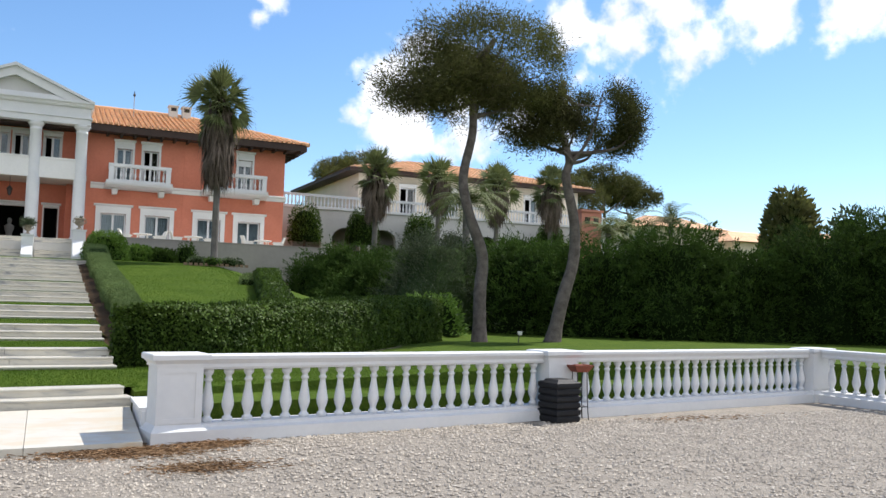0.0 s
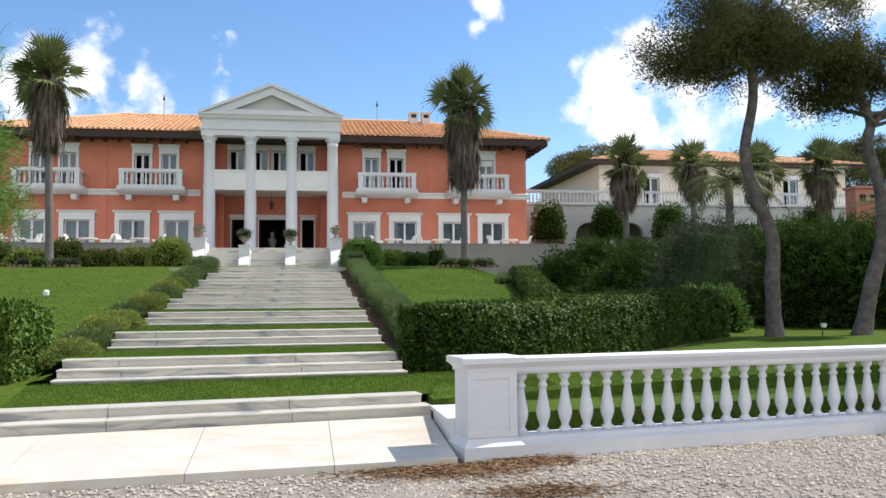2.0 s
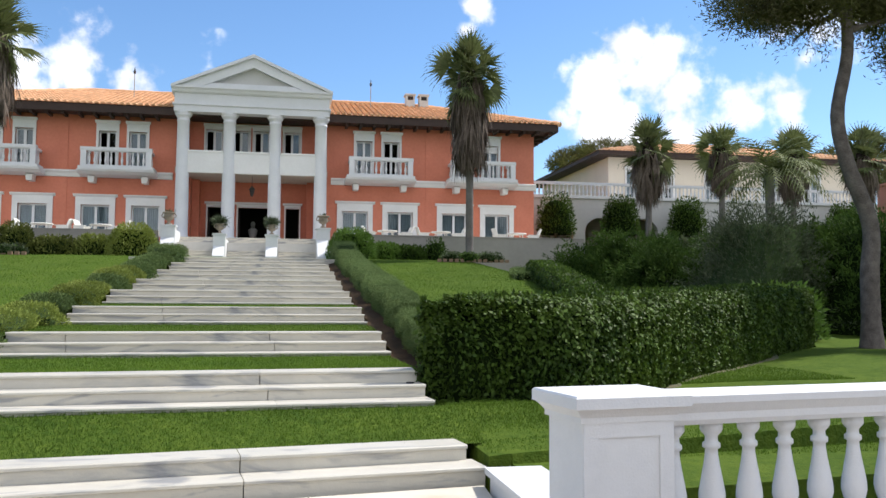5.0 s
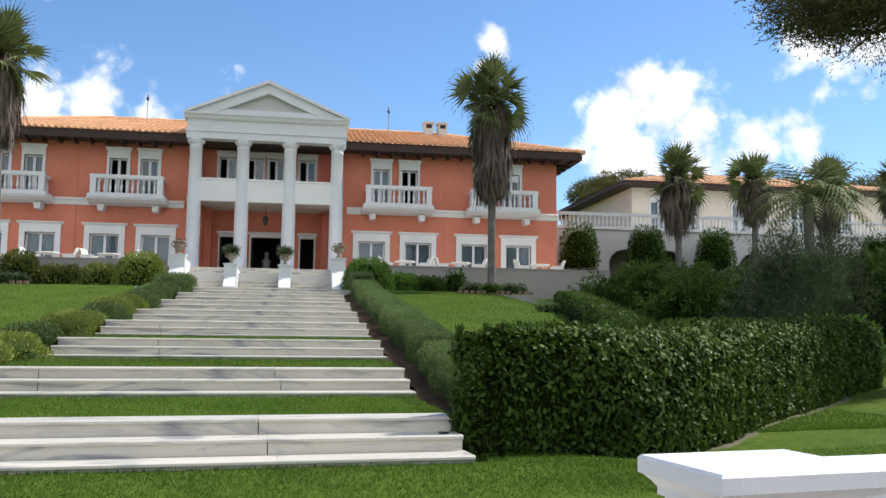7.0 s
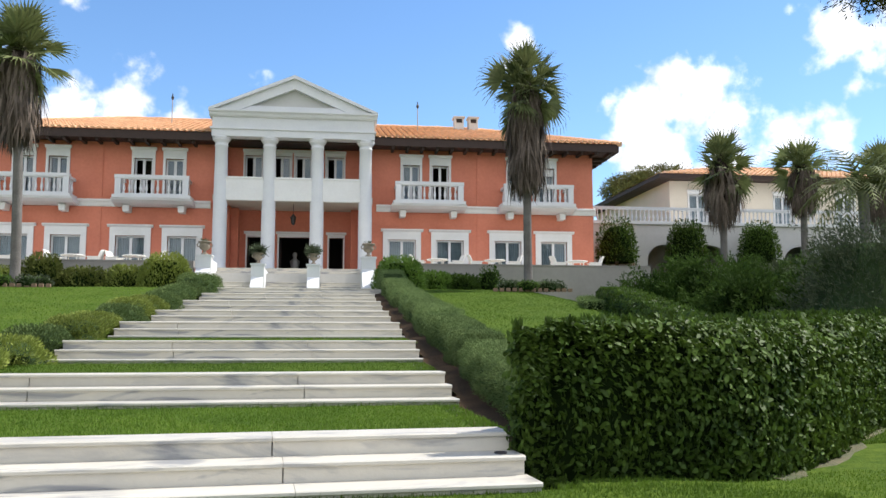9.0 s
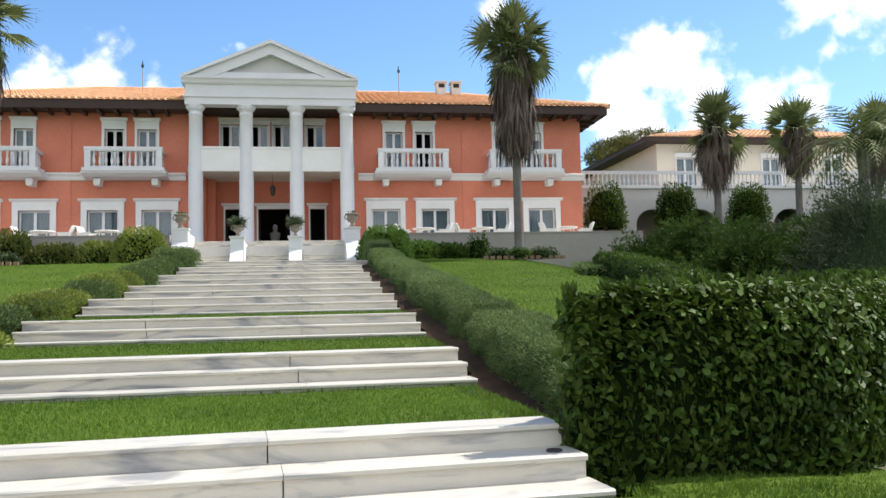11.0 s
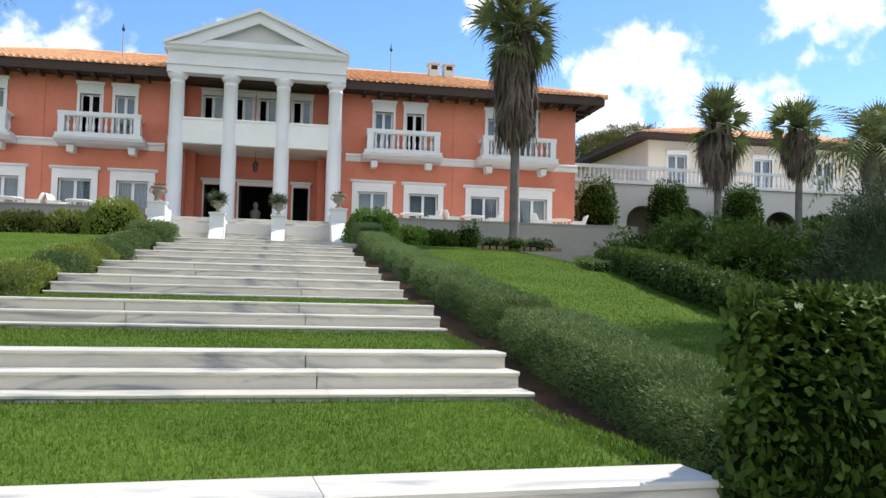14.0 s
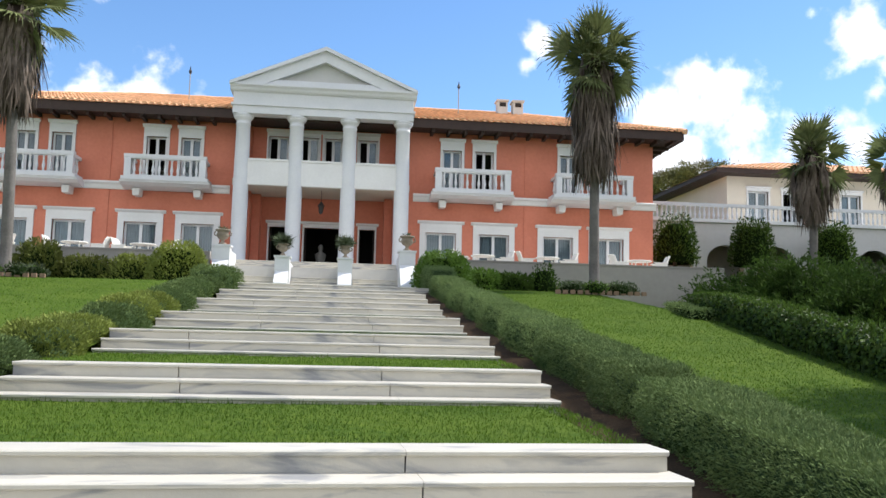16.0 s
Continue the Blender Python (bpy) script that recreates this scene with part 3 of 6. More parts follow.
def rail_profile(h, d):
    return [(-0.5 * d, 0.0), (0.5 * d, 0.0), (0.5 * d + 0.02, 0.03), (0.5 * d + 0.02, 0.07), (0.5 * d + 0.06, h - 0.06), (0.5 * d + 0.07, h - 0.05), (0.5 * d + 0.07, h - 0.01), (0.5 * d + 0.06, h),
            (-0.5 * d - 0.06, h), (-0.5 * d - 0.07, h - 0.01), (-0.5 * d - 0.07, h - 0.05), (-0.5 * d - 0.06, h - 0.06), (-0.5 * d - 0.02, 0.07), (-0.5 * d - 0.02, 0.03)]


def pier(parent, c, w, h):
    """Shaft with a sunk front panel, spreading base and stepped cap."""
    s = part("pier", Mesh().box(-w / 2, w / 2, -0.20, 0.20, 0.24, h - 0.14), M_WHITE, parent, at=(c, 0, 0))
    m = Mesh().box(-w / 2 - 0.06, w / 2 + 0.06, -0.27, 0.27, 0.0, 0.17)
    m.add([(-w / 2 - 0.06, -0.27, 0.17), (w / 2 + 0.06, -0.27, 0.17), (w / 2 + 0.06, 0.27, 0.17), (-w / 2 - 0.06, 0.27, 0.17), (-w / 2, -0.20, 0.25), (w / 2, -0.20, 0.25), (w / 2, 0.20, 0.25), (-w / 2, 0.20, 0.25)],
          [(0, 1, 5, 4), (1, 2, 6, 5), (2, 3, 7, 6), (3, 0, 4, 7), (4, 5, 6, 7)])
    part("base", m, M_WHITE, s, weld=True)
    for a, b, z0, z1 in ((-w / 2 + 0.002, -w / 2 + 0.09, 0.26, h - 0.15), (w / 2 - 0.09, w / 2 - 0.002, 0.26, h - 0.15), (-w / 2 + 0.09, w / 2 - 0.09, h - 0.23, h - 0.15), (-w / 2 + 0.09, w / 2 - 0.09, 0.26, 0.32)):
        part("panel_border", Mesh().box(a, b, -0.212, -0.20, z0, z1), M_WHITE, s)
    prof = [(0.0, h - 0.15), (0.02, h - 0.15), (0.02, h - 0.12), (0.035, h - 0.10), (0.06, h - 0.075), (0.075, h - 0.07), (0.075, h - 0.012), (0.065, h)]
    v = [(sx * (w / 2 + e), sy * (0.20 + e), z) for e, z in prof for sx, sy in ((-1, -1), (1, -1), (1, 1), (-1, 1))]
    n = len(prof)
    part("cap", Mesh().add(v, [(4 * r + q, 4 * r + (q + 1) % 4, 4 * r + 4 + (q + 1) % 4, 4 * r + 4 + q) for r in range(n - 1) for q in range(4)] + [(3, 2, 1, 0), tuple(4 * n - 4 + q for q in range(4))]), M_WHITE, s)


def balustrade(origin, angle, spans, piers, label):
    """spans: (start, end, count) and piers: (centre, width) in metres along the run."""
    th = thing("balustrade", origin, label, "balustrade", "balustrade runs")
    th.rotation_euler = (0, 0, angle)
    for a, b, n in spans:
        part("plinth", Mesh().sweep([(-0.24, 0.0), (0.24, 0.0), (0.24, 0.17), (0.16, 0.20), (0.16, 0.24), (-0.16, 0.24), (-0.16, 0.20), (-0.24, 0.17)], a, b), M_WHITE, th)
        part("rail", Mesh().sweep([(y, z + 0.24 + BAL_H) for y, z in rail_profile(0.18, 0.20)], a, b), M_WHITE, th)
        for k in range(n):
            part("baluster", baluster_mesh, M_WHITE, th, at=(a + (k + 0.5) * (b - a) / n, 0, 0.24))
    for c, w in piers:
        pier(th, c, w, 1.10)
    return th


B_O, B_A = Vector((1.49, 10.98, -0.01)), math.atan2(1.95, 13.05)
B_LEN = 13.2
balustrade(B_O, B_A, [(0.28, 5.82, 21), (6.44, B_LEN - 0.3, 26)], [(0.0, 0.56), (6.13, 0.60), (B_LEN, 0.62)], "white painted masonry balustrade with turned balusters")
B_END = B_O + Vector((math.cos(B_A), math.sin(B_A), 0)) * B_LEN
balustrade(B_END, B_A - radians(94), [(0.31, 9.0, 32)], [(9.3, 0.6)], "white masonry balustrade returning along the gravel court")
B_L = Vector((-5.5, 11.2, 0))
balustrade(B_L, math.pi, [(0.28, 7.0, 25)], [(0.0, 0.56), (7.3, 0.56)], "white balustrade on the other side of the steps")

# ---- compost bin and brazier beside the pier ----
bin_at = Vector((7.37, 11.44, 0.0))
th = thing("garden_bin", bin_at, "black ribbed plastic garden bin with crumpled liner", "bin")
th.rotation_euler = (0, 0, radians(10))
m = Mesh()
rings = [((0.245 + (0.006 if k % 2 else 0.0)) - e, 0.105 * k + dz) for k in range(6) for dz, e in ((0.0, 0.025), (0.03, 0), (0.085, 0))] + [(0.226, 0.63)]
m.add([(sx * w, sy * (w - 0.024), z) for w, z in rings for sx, sy in ((-1, -1), (1, -1), (1, 1), (-1, 1))],
      [(4 * q + c, 4 * q + (c + 1) % 4, 4 * q + 4 + (c + 1) % 4, 4 * q + 4 + c) for q in range(len(rings) - 1) for c in range(4)] + [(3, 2, 1, 0), tuple(4 * len(rings) - 4 + c for c in range(4))])
part("bin_body", m, M_PLASTIC, th)
m = Mesh()
vv = []
for j in range(7):
    for i in range(7):
        u, v = i / 6 * 2 - 1, j / 6 * 2 - 1
        vv.append((0.245 * u, 0.22 * v, 0.645 + 0.035 * noise.noise((u * 3, v * 3, 1.0)) + (0.02 if abs(u) < 0.9 and abs(v) < 0.9 else -0.04)))
m.add(vv, [(j * 7 + i, j * 7 + i + 1, j * 7 + i + 8, j * 7 + i + 7) for j in range(6) for i in range(6)])
part("liner", m, M_PLASTIC, th, "crumpled shiny black liner")

bz = Vector((7.84, 11.58, 0.0))
th = thing("brazier", bz, "small rusty red barbecue on thin black legs", "barbecue")
part("pan", Mesh().add([(sx * a, sy * a * 0.8, z) for a, z in ((0.11, 0.76), (0.165, 0.85), (0.18, 0.855), (0.18, 0.872), (0.16, 0.868), (0.10, 0.78)) for sx, sy in ((-1, -1), (1, -1), (1, 1), (-1, 1))],
                       [(4 * r + q, 4 * r + (q + 1) % 4, 4 * r + 4 + (q + 1) % 4, 4 * r + 4 + q) for r in range(5) for q in range(4)] + [(3, 2, 1, 0), (20, 21, 22, 23)]), M_RUST, th)
for sx, sy in ((-1, -1), (1, -1), (1, 1), (-1, 1)):
    part("leg", Mesh().tube([(sx * 0.09, sy * 0.07, 0.78), (sx * 0.10, sy * 0.08, 0.30), (sx * 0.12, sy * 0.09, 0.0)], [0.009] * 3, 6), M_IRON, th)
part("shelf", Mesh().box(-0.10, 0.10, -0.08, 0.08, 0.20, 0.212), M_IRON, th)

# ---- villa ----
FL0 = FLOOR
FLOOR = 4.66      # level of the drawings below
villa = thing("villa", (VC, FRONT, FL0), "two-storey orange stucco villa with white portico and tiled roof", "villa")
HALF = 13.85
WALL_TOP = 10.25 - FLOOR
GW = [(4.85 + 0.0, 1.26), (7.05, 1.26), (9.75, 1.26), (11.93, 1.26)]     # ground floor openings: distance from the axis, width
UW = [(5.26, 0.78), (6.60, 0.78), (10.2, 0.78), (11.60, 0.78)]
G_TOP, U_BOT, U_TOP = 6.10 - FLOOR, 7.72 - FLOOR, 9.55 - FLOOR
LY, UY = 1.7, 0.45  # back walls of porch and gallery
PD = 0.22      # the porch floor lies this much lower
PORT = 3.05    # half width of the recess behind the columns


def wall_cells(m, x0, x1, z0, z1, y0, y1, holes):
    """A wall as boxes round its openings (x0, x1, z0, z1)."""
    cx = sorted({x0, x1, *[h[0] for h in holes], *[h[1] for h in holes]})
    cz = sorted({z0, z1, *[h[2] for h in holes], *[h[3] for h in holes]})
    for a, b in zip(cx, cx[1:]):
        run = None
        for c, d in zip(cz, cz[1:]):
            hole = any(h[0] < (a + b) / 2 < h[1] and h[2] < (c + d) / 2 < h[3] for h in holes)
            if hole:
                if run:
                    m.box(a, b, y0, y1, *run)
                run = None
            else:
                run = (run[0], d) if run else (c, d)
        if run:
            m.box(a, b, y0, y1, *run)
    return m


openings = []
for s in (-1, 1):
    for x, w in GW:
        openings.append((s * x - w / 2, s * x + w / 2, 0.02, G_TOP))
    for x, w in UW:
        openings.append((s * x - w / 2, s * x + w / 2, U_BOT, U_TOP))
part("front_wall", wall_cells(Mesh(), -HALF, -PORT, -1.2, WALL_TOP, 0.0, 0.35, [o for o in openings if o[1] < 0]), M_STUCCO, villa)
part("front_wall", wall_cells(Mesh(), PORT, HALF, -1.2, WALL_TOP, 0.0, 0.35, [o for o in openings if o[0] > 0]), M_STUCCO, villa)
# the outer bays stand a little proud
for s in (-1, 1):
    part("pilaster", Mesh().box(s * 8.45 - 0.14, s * 8.45 + 0.14, -0.035, -0.001, -1.2, 2.69).box(s * 8.45 - 0.14, s * 8.45 + 0.14, -0.035, -0.001, 3.03, WALL_TOP), M_STUCCO, villa)
for s in (-1, 1):
    part("side_wall", Mesh().box(s * HALF - (0.35 if s > 0 else 0), s * HALF + (0 if s > 0 else 0.35), 0.352, 12.0, -1.2, WALL_TOP), M_STUCCO, villa)
part("back_wall", Mesh().box(-HALF + 0.35, HALF - 0.35, 11.65, 12.0, -1.2, WALL_TOP), M_STUCCO, villa)
for a, b in ((-HALF + 0.36, -PORT - 0.3), (PORT + 0.3, HALF - 0.36)):
    # added backing and floor, coloured near black for the unlit rooms
    part("dark_backing", Mesh().box(a, b, 3.6, 3.7, 0.0, WALL_TOP), M_INNERSHADE, villa)
    part("inner_floor", Mesh().box(a, b, 0.36, 3.598, 2.7, 2.95), M_INNERSHADE, villa)
# string course
for a, b in ((-HALF - 0.06, -PORT - 0.62), (PORT + 0.62, HALF + 0.06)):
    part("string_course", Mesh().sweep([(0.0, 2.70), (0.0, 3.02), (-0.14, 3.02), (-0.16, 2.99), (-0.16, 2.94), (-0.10, 2.88), (-0.07, 2.74), (-0.04, 2.70)], a, b), M_WHITE2, villa)
part("string_course", Mesh().box(HALF, HALF + 0.14, 0.0, 12.0, 2.72, 3.02), M_WHITE2, villa)


def window(x, z0, z1, w, cap, curtain, open_left=False, lintel=0.40, parent=villa, y=0.0, jamb=0.22, box_h=0.0):
    """Surround with a moulded head, frame with a middle post, panes, and what hangs behind."""
    s = Mesh()
    if jamb:
        s.box(x - w / 2 - jamb, x - w / 2, y - 0.07, y + 0.10, z0, z1)
        s.box(x + w / 2, x + w / 2 + jamb, y - 0.07, y + 0.10, z0, z1)
    s.box(x - w / 2 - jamb, x + w / 2 + jamb, y - 0.075, y + 0.10, z1, z1 + lintel)
    s.sweep([(y - 0.075, z1 + lintel), (y + 0.0, z1 + lintel), (y + 0.0, z1 + lintel + 0.12), (y - 0.17, z1 + lintel + 0.12), (y - 0.17, z1 + lintel + 0.08), (y - 0.12, z1 + lintel + 0.04)],
            x - w / 2 - jamb - cap, x + w / 2 + jamb + cap)
    win = part("window", s, M_WHITE2, parent)
    f = Mesh()
    e = 0.075
    f.box(x - w / 2, x - w / 2 + e, y + 0.12, y + 0.19, z0, z1).box(x + w / 2 - e, x + w / 2, y + 0.12, y + 0.19, z0, z1)
    f.box(x - w / 2 + e, x + w / 2 - e, y + 0.12, y + 0.19, z1 - e, z1).box(x - w / 2 + e, x + w / 2 - e, y + 0.12, y + 0.19, z0, z0 + e)
    f.box(x - 0.055, x + 0.055, y + 0.11, y + 0.19, z0 + e, z1 - e)
    part("window_frame", f, M_FRAME, win)
    for k, (a, b) in enumerate(((x - w / 2 + e, x - 0.055), (x + 0.055, x + w / 2 - e))):
        if open_left and k == 0:
            continue
        p = part("pane", Mesh().box(a + 0.001, b - 0.001, y + 0.15, y + 0.156, z0 + e + 0.001, z1 - e - 0.001), M_GLASS, win)
        p.visible_shadow = False
        if curtain:
            n = 10
            c = Mesh().add([(a + (b - a) * i / n, y + 0.26 + 0.025 * (i % 2), z) for z in (z0 + 0.02, z1 - 0.02) for i in range(n + 1)], [(i, i + 1, i + n + 2, i + n + 1) for i in range(n)])
            part("curtain", c, M_CURTAIN, win)
    return win


for s in (-1, 1):
    for i, (x, w) in enumerate(GW):
        window(s * x, 0.02, G_TOP, w, 0.10, True, lintel=0.36, jamb=0.235)
    for i, (x, w) in enumerate(UW):
        window(s * x, U_BOT, U_TOP, w, 0.05, i not in (1,), open_left=(i == 1), lintel=0.36, jamb=0.11)
part("roller_blind", Mesh().box(11.6 - 0.38, 11.6 + 0.38, 0.04, 0.10, U_TOP - 0.35, U_TOP - 0.02), M_WHITE2, villa)

# balconies
small_bal = Mesh().lathe([(r * 0.80, z * 0.94) for r, z in BAL_PROFILE], 8).data("balcony_baluster", M_WHITE, True)


def balcony(xc, w):
    z0 = 7.40 - FLOOR
    b = part("balcony", Mesh().box(xc - w / 2 - 0.10, xc + w / 2 + 0.10, -1.15, -0.17, z0 + 0.20, z0 + 0.34)
             .sweep([(0.0, z0 - 0.04), (0.0, z0 + 0.2), (-1.10, z0 + 0.2), (-1.08, z0 + 0.12), (-0.95, z0 + 0.10), (-0.80, z0 + 0.03), (-0.22, z0 - 0.04)], xc - w / 2 - 0.16, xc + w / 2 + 0.16), M_WHITE, villa)
    for k in (-1, 1):
        part("corbel", Mesh().prism([(xc + k * w * 0.38 - 0.12, z0 - 0.32), (xc + k * w * 0.38 + 0.12, z0 - 0.32), (xc + k * w * 0.38 + 0.15, z0 - 0.04), (xc + k * w * 0.38 - 0.15, z0 - 0.04)], -0.62, -0.02), M_WHITE2, b)
        part("post", Mesh().box(xc + k * (w / 2 - 0.12) - 0.12, xc + k * (w / 2 - 0.12) + 0.12, -1.12, -0.88, z0 + 0.34, z0 + 1.08), M_WHITE, b)
        part("side_rail", Mesh().box(xc + k * (w / 2 - 0.12) - 0.10, xc + k * (w / 2 - 0.12) + 0.10, -0.878, -0.02, z0 + 1.02, z0 + 1.14), M_WHITE, b)
        for q in range(3):
            part("baluster", small_bal, M_WHITE, b, at=(xc + k * (w / 2 - 0.12), -0.75 + 0.26 * q, z0 + 0.40))
    part("base_rail", Mesh().box(xc - w / 2 + 0.24, xc + w / 2 - 0.24, -1.09, -0.91, z0 + 0.34, z0 + 0.40), M_WHITE, b)
    part("rail", Mesh().sweep([(-0.89, z0 + 1.02), (-0.86, z0 + 1.10), (-0.86, z0 + 1.20), (-1.14, z0 + 1.20), (-1.14, z0 + 1.10), (-1.11, z0 + 1.02)], xc - w / 2 - 0.02, xc + w / 2 + 0.02), M_WHITE, b)
    n = 11
    for q in range(n):
        part("baluster", small_bal, M_WHITE, b, at=(xc - w / 2 + 0.24 + (q + 0.5) * (w - 0.48) / n, -1.0, z0 + 0.40))


for s in (-1, 1):
    balcony(s * 6.0, 3.05)
    balcony(s * 11.0, 3.2)

# roof: dark soffit with rafter ends, fascia, and barrel tiles
EAVE_Z, OVER = 10.28 - FLOOR, 0.98
RIDGE_Z, RIDGE_Y = 12.80 - FLOOR, 5.9
part("soffit", Mesh().box(-HALF - OVER + 0.04, HALF + OVER - 0.04, -OVER + 0.04, 12 + OVER, WALL_TOP, WALL_TOP + 0.10), M_BROWN, villa)
part("fascia", Mesh().box(-HALF - OVER, HALF + OVER, -OVER - 0.02, -OVER + 0.038, EAVE_Z - 0.06, EAVE_Z + 0.30)
     .box(HALF + OVER - 0.038, HALF + OVER + 0.02, -OVER + 0.04, 12 + OVER, EAVE_Z - 0.06, EAVE_Z + 0.30)
     .box(-HALF - OVER - 0.02, -HALF - OVER + 0.038, -OVER + 0.04, 12 + OVER, EAVE_Z - 0.06, EAVE_Z + 0.30), M_BROWN, villa)
rafter = Mesh().box(-0.06, 0.06, -OVER + 0.1, -0.001, WALL_TOP - 0.14, WALL_TOP - 0.002).data("rafter", M_BROWN)
for k in range(44):
    x = -HALF - 0.6 + k * (2 * HALF + 1.2) / 43
    if abs(x) > PORT + 0.7:
        part("rafter_end", rafter, M_BROWN, villa, at=(x, 0, 0))
side_rafter = Mesh().box(HALF + 0.001, HALF + OVER - 0.1, -0.06, 0.06, WALL_TOP - 0.14, WALL_TOP - 0.002).data("side_rafter", M_BROWN)
for k in range(14):
    part("rafter_end", side_rafter, M_BROWN, villa, at=(0, 0.5 + 0.85 * k, 0))
RX, TOPZ = HALF + OVER + 0.08, EAVE_Z + 0.30
E0 = -OVER - 0.08
run = RIDGE_Y - E0
hip = run * 0.86
r = Mesh()
r.add([(-RX, E0, TOPZ), (RX, E0, TOPZ), (RX - hip, RIDGE_Y, RIDGE_Z), (-RX + hip, RIDGE_Y, RIDGE_Z), (-RX, 2 * RIDGE_Y - E0, TOPZ), (RX, 2 * RIDGE_Y - E0, TOPZ)],
      [(0, 1, 2, 3), (1, 5, 2), (5, 4, 3, 2), (4, 0, 3)])
part("roof", r, M_TILE, villa)


def tiles(rows, cols):
    """Half-round tile caps laid in overlapping rows; cols gives start, direction along the eave, slope vector and length for each column."""
    V, F = [], []
    for start, along, up, length in cols:
        nrm = along.cross(up).normalized()
        n = max(1, int(length / rows))
        for j in range(n):
            a, b = start + up * (j * rows), start + up * min(length, (j + 1) * rows + 0.05)
            lift0, lift1 = 0.035, 0.010
            k = len(V)
            for base, lift, rad in ((a, lift0, 0.105), (b, lift1, 0.085)):
                for q in range(5):
                    t = math.pi * q / 4
                    V.append(tuple(base + along * (-math.cos(t) * rad) + nrm * (math.sin(t) * rad * 0.85 + lift)))
            F.extend((k + q, k + q + 1, k + 6 + q, k + 5 + q) for q in range(4))
            F.append((k, k + 1, k + 2, k + 3, k + 4))
    m = Mesh()
    m.v, m.f = V, F
    return m


up = Vector((0, RIDGE_Y - E0, RIDGE_Z - TOPZ))
full = up.length
up.normalize()
cols = []
n = int(2 * RX / 0.27)
for k in range(n):
    x = -RX + (k + 0.5) * 2 * RX / n
    L = full * min(1.0, (RX - abs(x)) / hip)
    if L > 0.3:
        cols.append((Vector((x, E0, TOPZ)), Vector((1, 0, 0)), up, L))
tagged(part("roof_tiles", tiles(0.40, cols), M_TILE, villa), kind="stuff")
sup = Vector((-hip, 0, RIDGE_Z - TOPZ))
sfull = sup.length
sup.normalize()
cols = []
for k in range(48):
    y = E0 + (k + 0.5) * 2 * (RIDGE_Y - E0) / 48
    L = sfull * (1 - abs(y - RIDGE_Y) / (RIDGE_Y - E0))
    if L > 0.3:
        cols.append((Vector((RX, y, TOPZ)), Vector((0, 1, 0)), sup, L))
tagged(part("hip_tiles", tiles(0.40, cols), M_TILE, villa), kind="stuff")
cap = Mesh()
for a, b in (((-RX + hip, RIDGE_Y, RIDGE_Z), (RX - hip, RIDGE_Y, RIDGE_Z)), ((RX, E0, TOPZ), (RX - hip, RIDGE_Y, RIDGE_Z)), ((-RX, E0, TOPZ), (-RX + hip, RIDGE_Y, RIDGE_Z))):
    A, B = Vector(a), Vector(b)
    cap.tube([A + (B - A) * t / 30 + Vector((0, 0, 0.02 * (t % 2))) for t in range(31)], [0.13] * 31, 7)
part("ridge_cap", cap, M_TILE, villa)
for x in (8.2, 8.95):
    ch = part("chimney", Mesh().box(x - 0.24, x + 0.24, 4.7, 5.3, RIDGE_Z - 0.9, RIDGE_Z + 0.32), M_PALE, villa)
    # flat dark plate paints the shade of the hollow vent
    part("vent", Mesh().box(x - 0.15, x + 0.15, 4.688, 4.699, RIDGE_Z + 0.06, RIDGE_Z + 0.26), M_INNERSHADE, ch)
    part("chimney_cap", Mesh().box(x - 0.30, x + 0.30, 4.64, 5.36, RIDGE_Z + 0.32, RIDGE_Z + 0.40), M_PALE, ch)
for x in (-5.95, 5.8):
    an = part("mast", Mesh().tube([(x, 2.6, 11.3 - FLOOR), (x, 2.6, 13.0 - FLOOR)], [0.024, 0.020], 6), M_WALL, villa, "thin grey roof mast with small finial")
    part("finial", Mesh().lathe([(0.02, 0), (0.075, 0.06), (0.085, 0.14), (0.04, 0.22), (0.012, 0.36)], 8, (x, 2.6, 12.95 - FLOOR), 0.8, 0.8), M_IRON, an)

# portico
COLS = [-3.10, -1.05, 1.02, 3.12]
CY = -1.25
CAP_Z = 10.30 - FLOOR
for x in COLS:
    part("column", Mesh().lathe([(0.33, -PD), (0.33, 0.10 - PD), (0.36, 0.11 - PD), (0.36, 0.17 - PD), (0.305, 0.22 - PD), (0.30, 0.5), (0.298, 2.2), (0.285, 3.8), (0.268, CAP_Z - 0.42), (0.29, CAP_Z - 0.40), (0.29, CAP_Z - 0.35),
                                 (0.272, CAP_Z - 0.34), (0.272, CAP_Z - 0.24), (0.30, CAP_Z - 0.22), (0.36, CAP_Z - 0.14), (0.375, CAP_Z - 0.10)], 28, (x, CY, 0.0)), M_WHITE, villa, smooth=True)
    part("abacus", Mesh().lathe([(0.375, CAP_Z - 0.10), (0.395, CAP_Z - 0.085), (0.395, CAP_Z - 0.02), (0.38, CAP_Z - 0.001)], 28, (x, CY, 0.0)), M_WHITE, villa)
PW = 3.50
part("entablature", Mesh().box(-PW, PW, CY - 0.36, 0.30, CAP_Z, CAP_Z + 0.30).box(-PW - 0.06, PW + 0.06, CY - 0.42, 0.30, CAP_Z + 0.30, CAP_Z + 0.39)
     .box(-PW + 0.02, PW - 0.02, CY - 0.35, 0.30, CAP_Z + 0.39, CAP_Z + 0.84), M_WHITE, villa)
